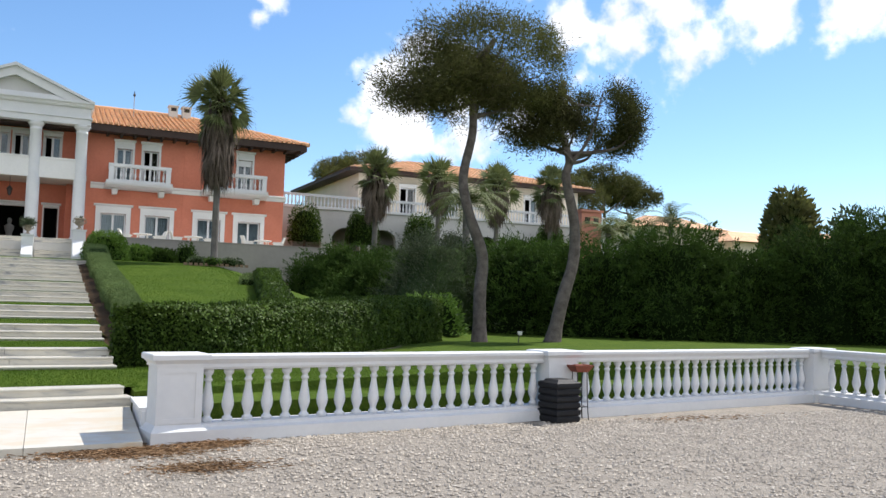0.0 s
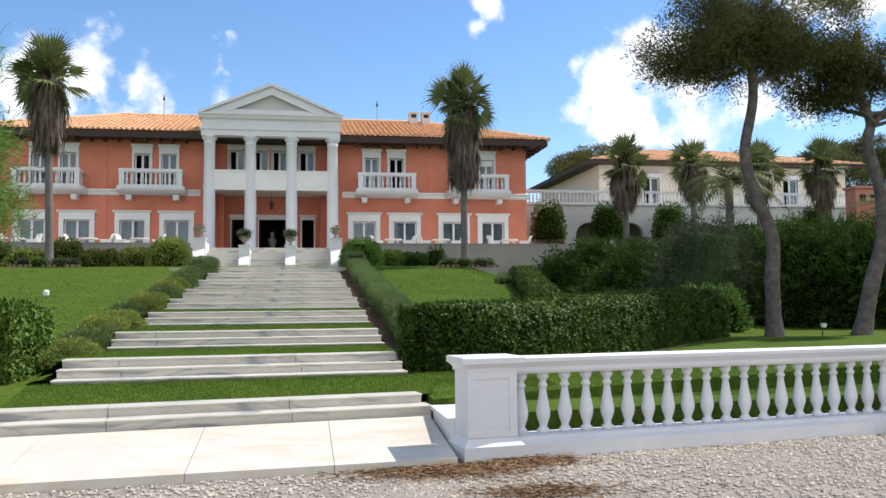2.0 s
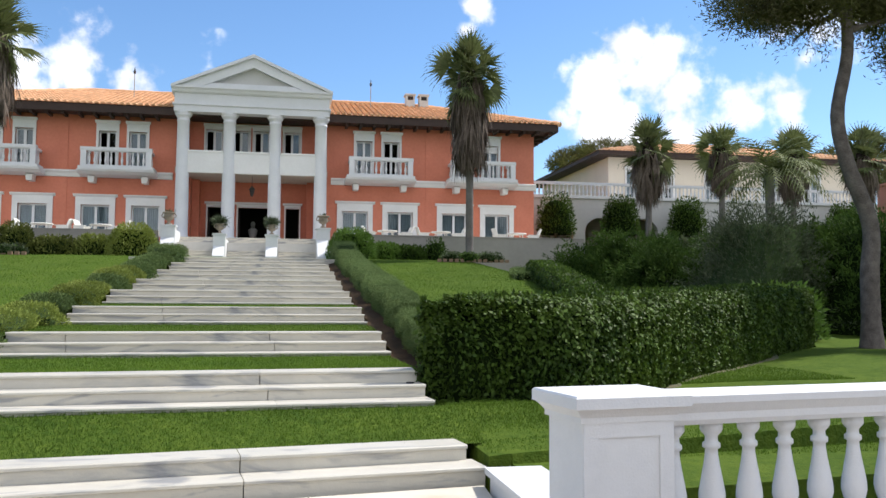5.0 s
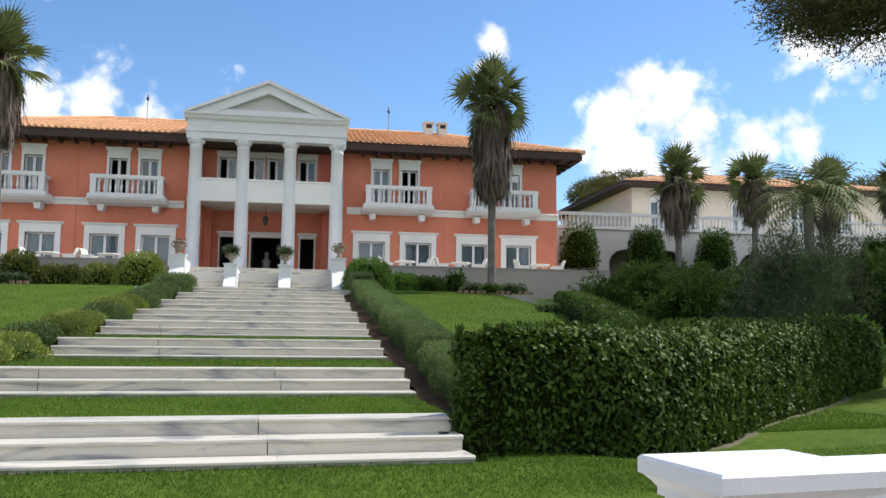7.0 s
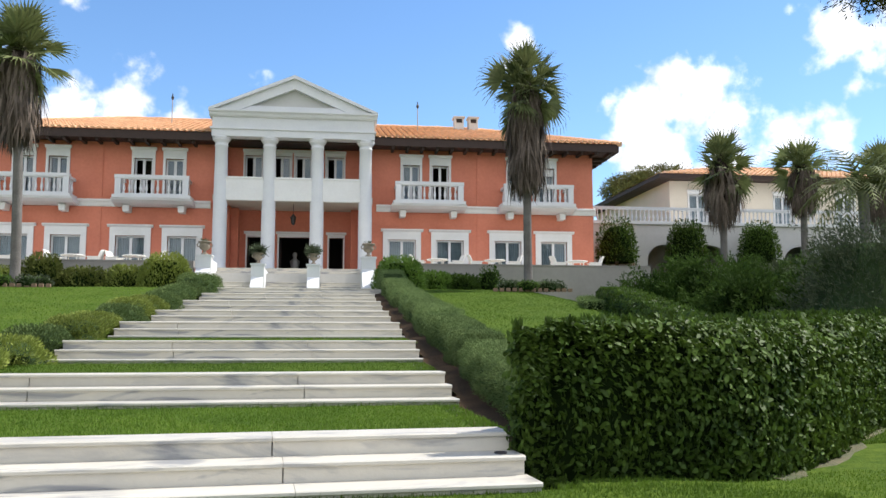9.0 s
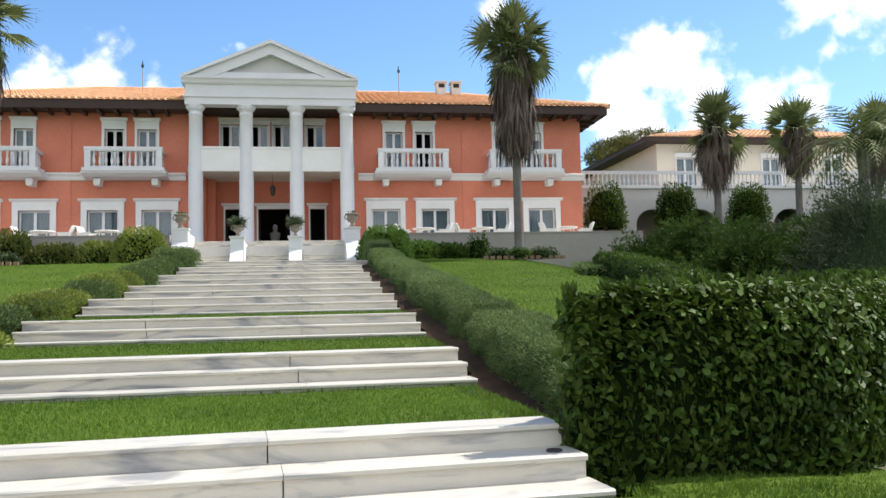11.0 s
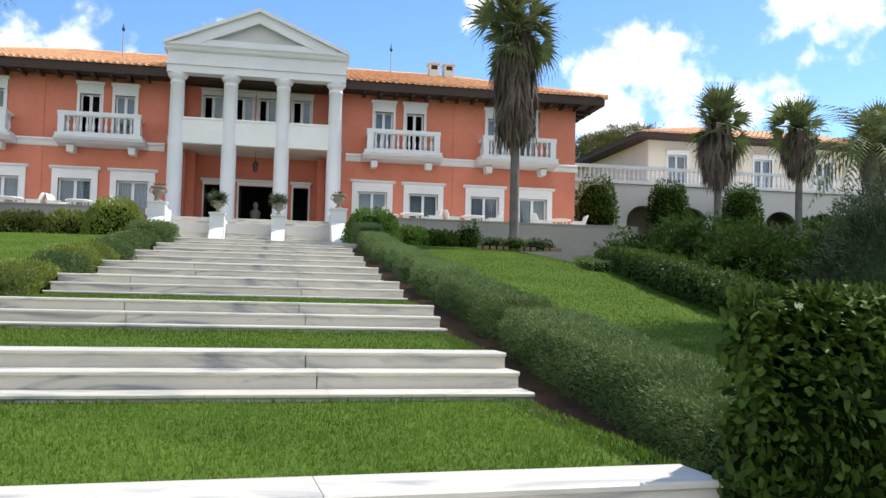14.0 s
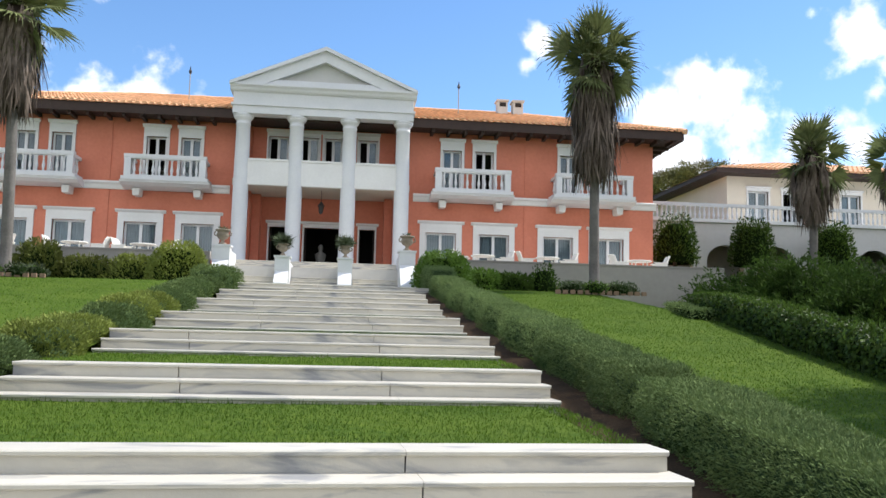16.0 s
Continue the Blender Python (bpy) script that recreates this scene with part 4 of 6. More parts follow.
part("cornice", Mesh().sweep([(0.6, CAP_Z + 0.84), (0.6, CAP_Z + 1.13), (CY - 0.62, CAP_Z + 1.13), (CY - 0.62, CAP_Z + 1.05), (CY - 0.53, CAP_Z + 0.98), (CY - 0.49, CAP_Z + 0.90), (CY - 0.41, CAP_Z + 0.84)], -PW - 0.10, PW + 0.10), M_WHITE, villa)
HWD, PC, PA = 3.62, CAP_Z + 1.16, CAP_Z + 2.71     # half width, corner and apex of the pediment
part("tympanum", Mesh().prism([(-2.1, CAP_Z + 1.20), (2.1, CAP_Z + 1.20), (0, CAP_Z + 2.20)], CY - 0.28, 1.2), M_TYMP, villa)
rake = Mesh()
for s in (-1, 1):
    q = [(0, PA - 0.15), (s * HWD, PC - 0.13), (s * HWD, PC), (0, PA)]
    rake.prism(q if s < 0 else q[::-1], CY - 0.66, 4.4)
    q = [(0, CAP_Z + 2.13), (s * 1.84, CAP_Z + 1.33), (s * 2.3, CAP_Z + 1.131), (s * 3.34, CAP_Z + 1.131), (0, PA - 0.15)]
    rake.prism(q if s < 0 else q[::-1], CY - 0.52, -0.4)
part("raking_cornice", rake, M_WHITE, villa)
part("base_band", Mesh().prism([(-2.28, CAP_Z + 1.131), (2.28, CAP_Z + 1.131), (1.83, CAP_Z + 1.325), (-1.83, CAP_Z + 1.325)], CY - 0.50, -0.4), M_WHITE, villa)
# upper gallery: parapet, floor, and the loggia behind
GZ = 7.55 - FLOOR
for a, b in zip(COLS, COLS[1:]):
    part("parapet", Mesh().box(a + 0.24, b - 0.24, CY - 0.16, CY + 0.10, GZ, GZ + 0.94).box(a + 0.25, b - 0.25, CY - 0.20, CY + 0.14, GZ + 0.94, GZ + 1.02), M_WHITE2, villa)
part("gallery_floor", Mesh().box(-PORT - 0.4, PORT + 0.4, CY + 0.16, 2.2, GZ + 0.02, GZ + 0.28), M_LOGGIA, villa, "beige gallery floor and ceiling")
part("upper_soffit", Mesh().box(-PORT, PORT, CY + 0.36, 2.2, CAP_Z + 0.02, CAP_Z + 0.14), M_WHITE2, villa)
for s in (-1, 1):
    part("recess_side", Mesh().box(s * PORT - 0.15, s * PORT + 0.15, 0.36, 3.3, -0.30, WALL_TOP), M_STUCCO, villa)
    part("recess_pier", Mesh().box(s * 2.72 - 0.17, s * 2.72 + 0.17, 0.9, LY - 0.001, -PD, GZ), M_STUCCO, villa)
DH = 1.66       # head of the doors
DOORS = [(-1.88, 0.66), (0.02, 1.56), (1.88, 0.66)]
LW = [(-1.86, 0.80), (-0.62, 0.80), (0.36, 0.74), (1.80, 0.78)]
part("loggia_wall", wall_cells(Mesh(), -PORT + 0.152, PORT - 0.152, -PD, GZ + 0.02, LY, LY + 0.25, [(x - w / 2, x + w / 2, -PD, DH) for x, w in DOORS]), M_STUCCO, villa, weld=True)
part("gallery_wall", wall_cells(Mesh(), -PORT + 0.152, PORT - 0.152, GZ + 0.281, WALL_TOP, UY, UY + 0.25, [(x - w / 2, x + w / 2, GZ + 0.45, 9.9 - FLOOR) for x, w in LW]), M_STUCCO, villa, weld=True)
# gallery backing and hall carry room shade in their near-black colour
part("gallery_dark_backing", Mesh().box(-PORT + 0.16, PORT - 0.16, 3.2, 3.3, GZ + 0.281, WALL_TOP), M_INNERSHADE, villa)
part("hall", Mesh().box(-PORT, PORT, 6.0, 6.1, -PD, WALL_TOP).box(-PORT - 0.1, -PORT, 2.46, 6.1, -PD, WALL_TOP).box(PORT, PORT + 0.1, 2.46, 6.1, -PD, WALL_TOP).box(-PORT, PORT, 2.31, 6.0, -PD - 0.1, -PD).box(-PORT, PORT, 2.46, 6.0, 2.5, 2.7), M_INNERSHADE, villa)
for x, w in DOORS:
    d = part("doorway", Mesh().box(x - w / 2 - 0.07, x - w / 2, LY - 0.10, LY + 0.20, -PD, DH).box(x + w / 2, x + w / 2 + 0.07, LY - 0.10, LY + 0.20, -PD, DH).box(x - w / 2 - 0.07, x + w / 2 + 0.07, LY - 0.10, LY + 0.20, DH, DH + 0.15)
             .sweep([(LY - 0.16, DH + 0.19), (LY - 0.16, DH + 0.26), (LY - 0.001, DH + 0.26), (LY - 0.001, DH + 0.15), (LY - 0.10, DH + 0.15)], x - w / 2 - 0.15, x + w / 2 + 0.15), M_WHITE2, villa, "white moulded door surround")
    for e in (-1, 1):
        lx = x + e * (w / 2 - 0.04)
        part("door_leaf", Mesh().box(lx - 0.02, lx + 0.02, LY + 0.3, LY + 0.3 + w * 0.45, 0.02 - PD, DH - 0.02), M_BROWN, d)
for x, w in LW:
    window(x, GZ + 0.45, 9.9 - FLOOR, w, 0.03, True, open_left=x != 0.45, lintel=0.16, y=UY, jamb=0.07)
ln = part("lantern", Mesh().lathe([(0.02, 0.0), (0.05, 0.02), (0.085, 0.08), (0.115, 0.30), (0.15, 0.32), (0.11, 0.38), (0.05, 0.46), (0.02, 0.50)], 6, (-0.02, -0.5, 6.62 - FLOOR)), M_IRON, villa, "black wrought iron hanging lantern")
part("chain", Mesh().tube([(-0.02, -0.5, 7.1 - FLOOR), (-0.02, -0.5, GZ + 0.02)], [0.012, 0.012], 5), M_IRON, ln)

FLOOR = FL0
# ---- terrace, its wall, stairs to the portico ----
TW_Y = 42.6
part_floor = part("terrace_floor", Mesh().box(-30, 12.6, TW_Y + 0.3, FRONT - 0.002, TERR - 1.2, TERR).box(VC - PORT, VC + PORT, FRONT, FRONT + 2.3, FLOOR - 0.3 - PD, FLOOR - 0.005 - PD), M_PALE)
tagged(part_floor, "pale paved terrace before the villa", "terrace", kind="structure")
tw = thing("terrace_wall", (0, TW_Y, 0), "smooth grey rendered terrace retaining wall", "wall", kind="structure")
for a, b in ((-30.0, VC - 3.55), (VC + 3.55, 12.75)):
    part("wall_face", Mesh().box(a, b, 0.0, 0.30, 2.6, 4.45), M_WALL, tw)
    part("coping", Mesh().box(a, b, -0.03, 0.33, 4.45, 4.50), M_WALL, tw)
part("wall_return", Mesh().box(12.45, 12.75, 0.3, 6.0, 2.6, 4.45), M_WALL, tw)
th = thing("portico_stairs", (VC, TW_Y, FLOOR - PD), "flight of pale marble stairs to the portico", "stairs")
NS = 8
RS = (FLOOR - PD - LAND_Z) / NS
for k in range(NS):
    y0 = 1.3 - k * 0.30
    for a, b in ((-3.1, -1.3), (-0.8, 0.8), (1.3, 3.1)):
        part("stair", Mesh().sweep([(y0 + y, -k * RS + z) for y, z in tread_profile(0.34)], a, b).box(a, b, y0 + 0.02, y0 + 0.36, -(k + 1) * RS, -k * RS - 0.033), M_STEP, th)
part("stair_core", Mesh().box(-3.5, 3.5, 1.34, FRONT - TW_Y - 0.003, -1.6, -0.01), M_STEP, th)
tagged(part("landing", Mesh().box(VC - 3.5, VC + 3.5, FLIGHTS[-1][0] + TREAD, TW_Y + 1.3, 2.6, LAND_Z), M_STEP), "grey marble landing at the foot of the portico stairs", "landing", kind="structure")


def urn(at, planted_urn):
    th = thing("stone_urn", at, "weathered carved stone urn with spiky plant" if planted_urn else "weathered carved stone urn on pedestal", "urn", "urns on the stair pedestals")
    f = 0.72 if planted_urn else 0.92
    part("vessel", Mesh().lathe([(a * f, z * f) for a, z in ((0.15, 0.0), (0.15, 0.05), (0.09, 0.09), (0.06, 0.16), (0.09, 0.20), (0.17, 0.24), (0.225, 0.33), (0.225, 0.40), (0.20, 0.46), (0.205, 0.49), (0.27, 0.52), (0.285, 0.56), (0.25, 0.575), (0.20, 0.55))], 18), M_STONE, th, smooth=True)
    for s in (-1, 1):
        part("handle", Mesh().tube([(s * 0.22 * f, 0, 0.34 * f), (s * 0.29 * f, 0, 0.36 * f), (s * 0.31 * f, 0, 0.42 * f), (s * 0.26 * f, 0, 0.50 * f)], [0.022] * 4, 6), M_STONE, th)
    k = 420 if planted_urn else 60
    P = np.stack([rng.normal(0, 0.07, k), rng.normal(0, 0.07, k), rng.uniform(0.50, 0.62, k) * f + (0.08 if planted_urn else 0)], 1)
    D = np.stack([rng.normal(0, 1, k), rng.normal(0, 1, k), rng.uniform(-0.6, 1.4, k)], 1)
    part("plant", quads_mesh("plant", M_OLIVE, leaf_quads(P, D, 0.30 if planted_urn else 0.14, 0.035, rng)), M_OLIVE, th)


for i, x in enumerate(COLS):
    outer = i in (0, 3)
    px = VC + x
    th = thing("stair_pedestal", (px, TW_Y, LAND_Z), "white painted sloping stair cheek with pedestal", "pedestal", "pedestals of the portico stairs")
    hp = 1.56 if outer else 1.21
    w = 0.28 if outer else 0.24
    yb = -0.3 if outer else -0.75
    part("pedestal_block", Mesh().box(-w, w, yb - 0.28, yb + 0.28, 0.0, hp).box(-w - 0.035, w + 0.035, yb - 0.315, yb + 0.315, hp, hp + 0.06), M_WHITE, th)
    part("cheek", Mesh().add([(-w + 0.02, -1.55, 0), (w - 0.02, -1.55, 0), (w - 0.02, -1.55, 0.34), (-w + 0.02, -1.55, 0.34), (-w + 0.02, yb - 0.281, 0), (w - 0.02, yb - 0.281, 0), (w - 0.02, yb - 0.281, hp - 0.45), (-w + 0.02, yb - 0.281, hp - 0.45)],
                             [(0, 1, 2, 3), (3, 2, 6, 7), (0, 3, 7, 4), (1, 5, 6, 2), (5, 4, 7, 6)]).box(-w + 0.02, w - 0.02, yb + 0.281, 1.3, 0, hp - 0.1), M_WHITE, th)
    urn((px, TW_Y + yb, LAND_Z + hp + 0.062), not outer)

th = thing("marble_bust", (VC - 0.1, FRONT + 3.6, FLOOR - PD), "pale stone statue on a block inside the hall", "statue")
part("figure", Mesh().lathe([(0.30, 0.0), (0.30, 0.35), (0.16, 0.40), (0.15, 0.55), (0.22, 0.75), (0.25, 0.95), (0.10, 1.05), (0.08, 1.10), (0.115, 1.18), (0.12, 1.28), (0.06, 1.38)], 12), M_PALE, th, smooth=True)


# ---- white terrace furniture ----
def armchair(at, turn):
    th = thing("terrace_armchair", at, "white moulded plastic terrace armchair", "chair", "white terrace chairs")
    th.rotation_euler = (0, 0, turn)
    part("seat", Mesh().box(-0.27, 0.27, -0.28, 0.24, 0.38, 0.42), M_WPLAST, th)
    n = 8
    v = []
    for z, yy, wd in ((0.40, 0.20, 0.27), (0.62, 0.27, 0.29), (0.86, 0.36, 0.27), (0.92, 0.40, 0.20)):
        for i in range(n + 1):
            u = i / n * 2 - 1
            v.append((u * wd, yy - 0.10 * u * u, z))
    m = Mesh().add(v, [(r * (n + 1) + i, r * (n + 1) + i + 1, (r + 1) * (n + 1) + i + 1, (r + 1) * (n + 1) + i) for r in range(3) for i in range(n)])
    b = part("backrest", m, M_WPLAST, th)
    sol = b.modifiers.new("thick", "SOLIDIFY")
    sol.thickness = 0.025
    for s in (-1, 1):
        part("armrest", Mesh().box(s * 0.30 - 0.035, s * 0.30 + 0.035, -0.26, 0.26, 0.62, 0.655).box(s * 0.30 - 0.018, s * 0.30 + 0.018, -0.20, 0.24, 0.36, 0.619), M_WPLAST, th)
        for yy in (-0.24, 0.20):
            part("leg", Mesh().tube([(s * 0.27, yy, 0.40), (s * 0.30, yy * 1.1, 0.0)], [0.028, 0.02], 6), M_WPLAST, th)
    return th


def table(at):
    th = thing("terrace_table", at, "low round white plastic terrace table", "table", "white terrace tables")
    part("tabletop", Mesh().lathe([(0.42, 0.66), (0.45, 0.68), (0.45, 0.70), (0.42, 0.715)], 20), M_WPLAST, th)
    for a in range(4):
        c, s = math.cos(a * 1.571 + 0.78), math.sin(a * 1.571 + 0.78)
        part("leg", Mesh().tube([(0.3 * c, 0.3 * s, 0.66), (0.38 * c, 0.38 * s, 0.0)], [0.025, 0.02], 6), M_WPLAST, th)


for s in (-1, 1):
    for j, x in enumerate((6.0, 8.4, 11.9) if s > 0 else (6.0, 8.3, 11.5, 13.2)):
        base = Vector((VC + s * x, TW_Y + 1.1, TERR))
        table(base)
        armchair(base + Vector((-0.75, 0.15, 0)), radians(78 + 9 * j))
        armchair(base + Vector((0.80, 0.10, 0)), radians(-82 - 8 * j))

# ---- clipped hedges ----
def path_points(line, step):
    out = []
    for a, b in zip(line, line[1:]):
        A, B = Vector(a), Vector(b)
        n = max(1, int((B - A).length / step))
        out += [A + (B - A) * i / n for i in range(n)]
    return out + [Vector(line[-1])]


def hedge(name, line, width, top, label, leaf, material, density, core_mat=M_LEAFSHADE, round_top=0.12, rough=0.07, foot=0.05, group="", seed=1, category="hedge", shoots=0.2, slim=0.48, wfac=None, oval=False):
    """line: (x, y, ground z, height) along the middle; leaves cover the front, back, ends and top of a core."""
    r = np.random.default_rng(seed)
    pts = path_points([(x, y, z) for x, y, z, _ in line], 0.18)
    hts = []
    cum = [0.0]
    for a, b in zip(line, line[1:]):
        cum.append(cum[-1] + (Vector(b[:3]) - Vector(a[:3])).length)
    s = 0.0
    for i, q in enumerate(pts):
        if i:
            s += (q - pts[i - 1]).length
        hts.append(float(np.interp(s, cum, [l[3] for l in line])))
    length = cum[-1]
    sec = [(-0.5, foot), (-0.5, 0.5), (-0.5, 1 - round_top), (-0.38, 1.0), (0.0, 1.02), (0.38, 1.0), (0.5, 1 - round_top), (0.5, 0.5), (0.5, foot)]
    th = thing(name, tuple(pts[0]), label, category, group)
    o = pts[0]
    rings, m = [], Mesh()
    for i, q in enumerate(pts):
        d = (pts[min(i + 1, len(pts) - 1)] - pts[max(i - 1, 0)])
        d.z = 0
        d.normalize()
        nrm = Vector((-d.y, d.x, 0))
        ring = []
        for a, h in sec:
            k = 1 + rough * noise.noise((q.x * 1.7 + a * 3, q.y * 1.7, h * 3 + seed))
            ring.append(q - o + nrm * (a * width * k * (wfac(q.x, q.y) if wfac else 1.0)) + Vector((0, 0, h * hts[i] * (1 + 0.6 * rough * noise.noise((q.x * 1.3, q.y * 1.3, seed * 2.0))))))
        rings.append(ring)
    ns = len(sec)
    shrink = 0.86
    for i, ring in enumerate(rings):
        c = pts[i] - o
        e = 0.0
        for v in ring:
            low = 0.55 if i in (0, len(rings) - 1) else 0.75 if i in (1, len(rings) - 2) else 1.0
            w = Vector((c.x + (v.x - c.x) * shrink * low, c.y + (v.y - c.y) * shrink * low, c.z + (v.z - c.z) * (0.92 * low if v.z > c.z + 0.2 else 1)))
            m.v.append(tuple(w))
    for i in range(len(rings) - 1):
        for j in range(ns - 1):
            m.f.append((i * ns + j, i * ns + j + 1, (i + 1) * ns + j + 1, (i + 1) * ns + j))
    m.f.append(tuple(range(ns)))
    m.f.append(tuple((len(rings) - 1) * ns + j for j in range(ns))[::-1])
    # solid dark filler, painted as the shade seen between the leaves
    part("shade_core", m, core_mat, th)
    R = np.array([[tuple(v) for v in ring] for ring in rings])
    C = np.array([tuple(p - o) for p in pts])
    nseg = len(rings) - 1
    per = sum(math.hypot((sec[j + 1][0] - sec[j][0]) * width, (sec[j + 1][1] - sec[j][1]) * np.mean(hts)) for j in range(ns - 1))
    seglen = np.array([math.hypot((sec[j + 1][0] - sec[j][0]) * width, (sec[j + 1][1] - sec[j][1]) * np.mean(hts)) for j in range(ns - 1)])
    k = int(density * per * length)
    i = r.integers(0, nseg, k)
    j = r.choice(ns - 1, k, p=seglen / seglen.sum())
    u, v = r.uniform(0, 1, (k, 1)), r.uniform(0, 1, (k, 1))
    P = (R[i, j] * (1 - u) + R[i + 1, j] * u) * (1 - v) + (R[i, j + 1] * (1 - u) + R[i + 1, j + 1] * u) * v
    out = unit(P - (C[i] + np.array([0, 0, 0.5 * np.mean(hts)])))
    # ends
    for e, sgn in ((0, 1), (nseg, -1)):
        ke = int(density * width * np.mean(hts) * (wfac(*pts[e].xy) if wfac else 1.0))
        a, h = r.uniform(-0.5, 0.5, ke), r.uniform(foot, 1.0, ke)
        ring = R[e]
        side = (ring[-1] - ring[0])
        axis = unit((C[min(e + 1, nseg)] - C[max(e - 1, 0)])[None])[0]
        Pe = C[e] + side[None] * a[:, None] + np.stack([0 * h, 0 * h, h * hts[e]], 1) - axis * sgn * 0.04
        P = np.concatenate([P, Pe])
        out = np.concatenate([out, np.repeat(-sgn * axis[None], ke, 0)])
    k = len(P)
    P = P - out * r.uniform(-0.02, 0.10, (k, 1))
    D = out * 0.9 + r.normal(0, 0.55, (k, 3)) + np.array([0, 0, 0.25])
    if oval:
        lumpy = np.array([noise.noise((p[0] * 5 + o.x * 5, p[1] * 5, p[2] * 5)) for p in P])[:, None]
        V = skin_leaves(P + out * 0.05 * lumpy, out + r.normal(0, 0.55, (k, 3)) + np.array([0, 0, 0.35]), leaf, leaf * slim, r)
        part("leaf_skin", quads_mesh("leaf_skin", material, V, 6), material, th)
        V = np.empty((0, 4, 3))
    else:
        V = leaf_quads(P, D, leaf, leaf * slim, r)
    if shoots:
        kt = int(length * 60)
        i = r.integers(0, nseg, kt)
        a = r.uniform(-0.4, 0.4, (kt, 1))
        Pt = C[i] + (R[i, -1] - R[i, 0]) * a
        Pt[:, 2] = R[i, 4, 2] - 0.03
        for _ in range(4):
            Dt = np.stack([r.normal(0, 0.35, kt), r.normal(0, 0.35, kt), np.ones(kt)], 1)
            V = np.concatenate([V, leaf_quads(Pt + np.stack([0 * Pt[:, 0], 0 * Pt[:, 0], r.uniform(0, shoots * 0.5, kt)], 1), Dt, leaf * (0.9 if oval else 1.15), leaf * 0.45, r)])
    part("foliage", quads_mesh("leaves", material, V), material, th)
    return th


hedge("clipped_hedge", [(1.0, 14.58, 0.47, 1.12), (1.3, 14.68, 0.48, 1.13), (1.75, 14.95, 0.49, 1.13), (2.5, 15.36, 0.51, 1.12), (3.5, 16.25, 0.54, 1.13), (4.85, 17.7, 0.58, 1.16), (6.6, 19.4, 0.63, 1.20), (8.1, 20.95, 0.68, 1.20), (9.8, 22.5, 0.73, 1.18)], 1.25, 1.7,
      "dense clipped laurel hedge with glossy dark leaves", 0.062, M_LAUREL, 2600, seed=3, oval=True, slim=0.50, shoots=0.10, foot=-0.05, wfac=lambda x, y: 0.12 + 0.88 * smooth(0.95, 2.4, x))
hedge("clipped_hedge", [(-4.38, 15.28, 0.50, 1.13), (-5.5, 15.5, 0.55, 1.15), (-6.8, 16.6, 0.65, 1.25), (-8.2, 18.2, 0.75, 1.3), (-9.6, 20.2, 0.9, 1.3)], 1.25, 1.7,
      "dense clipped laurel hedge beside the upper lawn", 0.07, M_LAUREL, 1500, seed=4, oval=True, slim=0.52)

def mound(name, at, rx, ry, h, leaf, material, k, label, category, group="", seed=1, core=M_LEAFSHADE, up=0.3, lumps=0.18, foot=0.0, slim=0.45, sprays=0):
    """A rounded shrub: uneven core and leaves over it."""
    r = np.random.default_rng(seed)
    th = thing(name, at, label, category, group)
    m, n, rows = Mesh(), 16, 9
    prof = []
    for i in range(rows):
        t = i / (rows - 1)
        ang = t * math.pi * 0.5
        prof.append((math.cos(ang) ** 0.6 if i < rows - 1 else 0.04, math.sin(ang)))
    for i, (rad, z) in enumerate(prof):
        for q in range(n):
            a = 2 * math.pi * q / n
            kx = 1 + lumps * noise.noise((math.cos(a) * 1.6 + seed, math.sin(a) * 1.6, z * 2 + seed))
            m.v.append((0.84 * rx * rad * kx * math.cos(a), 0.84 * ry * rad * kx * math.sin(a), foot * h + z * h * 0.88 * (1 - foot)))
    m.f = [(i * n + q, i * n + (q + 1) % n, (i + 1) * n + (q + 1) % n, (i + 1) * n + q) for i in range(rows - 1) for q in range(n)]
    # dark filler whose colour stands in for shade inside the shrub
    part("shade_core", m, core, th)
    z = r.uniform(0.0, 1, k) ** 0.85
    a = r.uniform(0, 6.283, k)
    rad = np.cos(np.arcsin(np.clip(z, 0, 1))) ** 0.6
    kk = np.array([1 + lumps * noise.noise((math.cos(b) * 1.6 + seed, math.sin(b) * 1.6, zz * 2 + seed)) for b, zz in zip(a, z)])
    P = np.stack([rx * rad * kk * np.cos(a), ry * rad * kk * np.sin(a), foot * h + z * h * (1 - foot)], 1) * r.uniform(0.88, 1.06, (k, 1))
    D = unit(np.stack([np.cos(a), np.sin(a), z * 1.2], 1)) + r.normal(0, 0.5, (k, 3)) + np.array([0, 0, up])
    V = leaf_quads(P, D, leaf, leaf * slim, r)
    if sprays:
        # arching feathery shoots that stand out of the outline
        pick = r.choice(k, sprays)
        for q in range(26):
            f = (q + 1) / 26
            axis = unit(D[pick] * np.array([1, 1, 0.5]) + np.array([0, 0, 0.35]))
            Pq = P[pick] + axis * (f * 0.75) + np.array([0, 0, -0.18]) * f * f + r.normal(0, 0.05, (sprays, 3))
            V = np.concatenate([V, leaf_quads(Pq, axis + r.normal(0, 0.6, (sprays, 3)), leaf * (1.15 - 0.5 * f), leaf * slim * 0.9, r)])
    part("foliage", quads_mesh("leaves", material, V), material, th)
    return th


# low grey-green hedges along the stairs, clipped shrub by shrub
y = 15.6
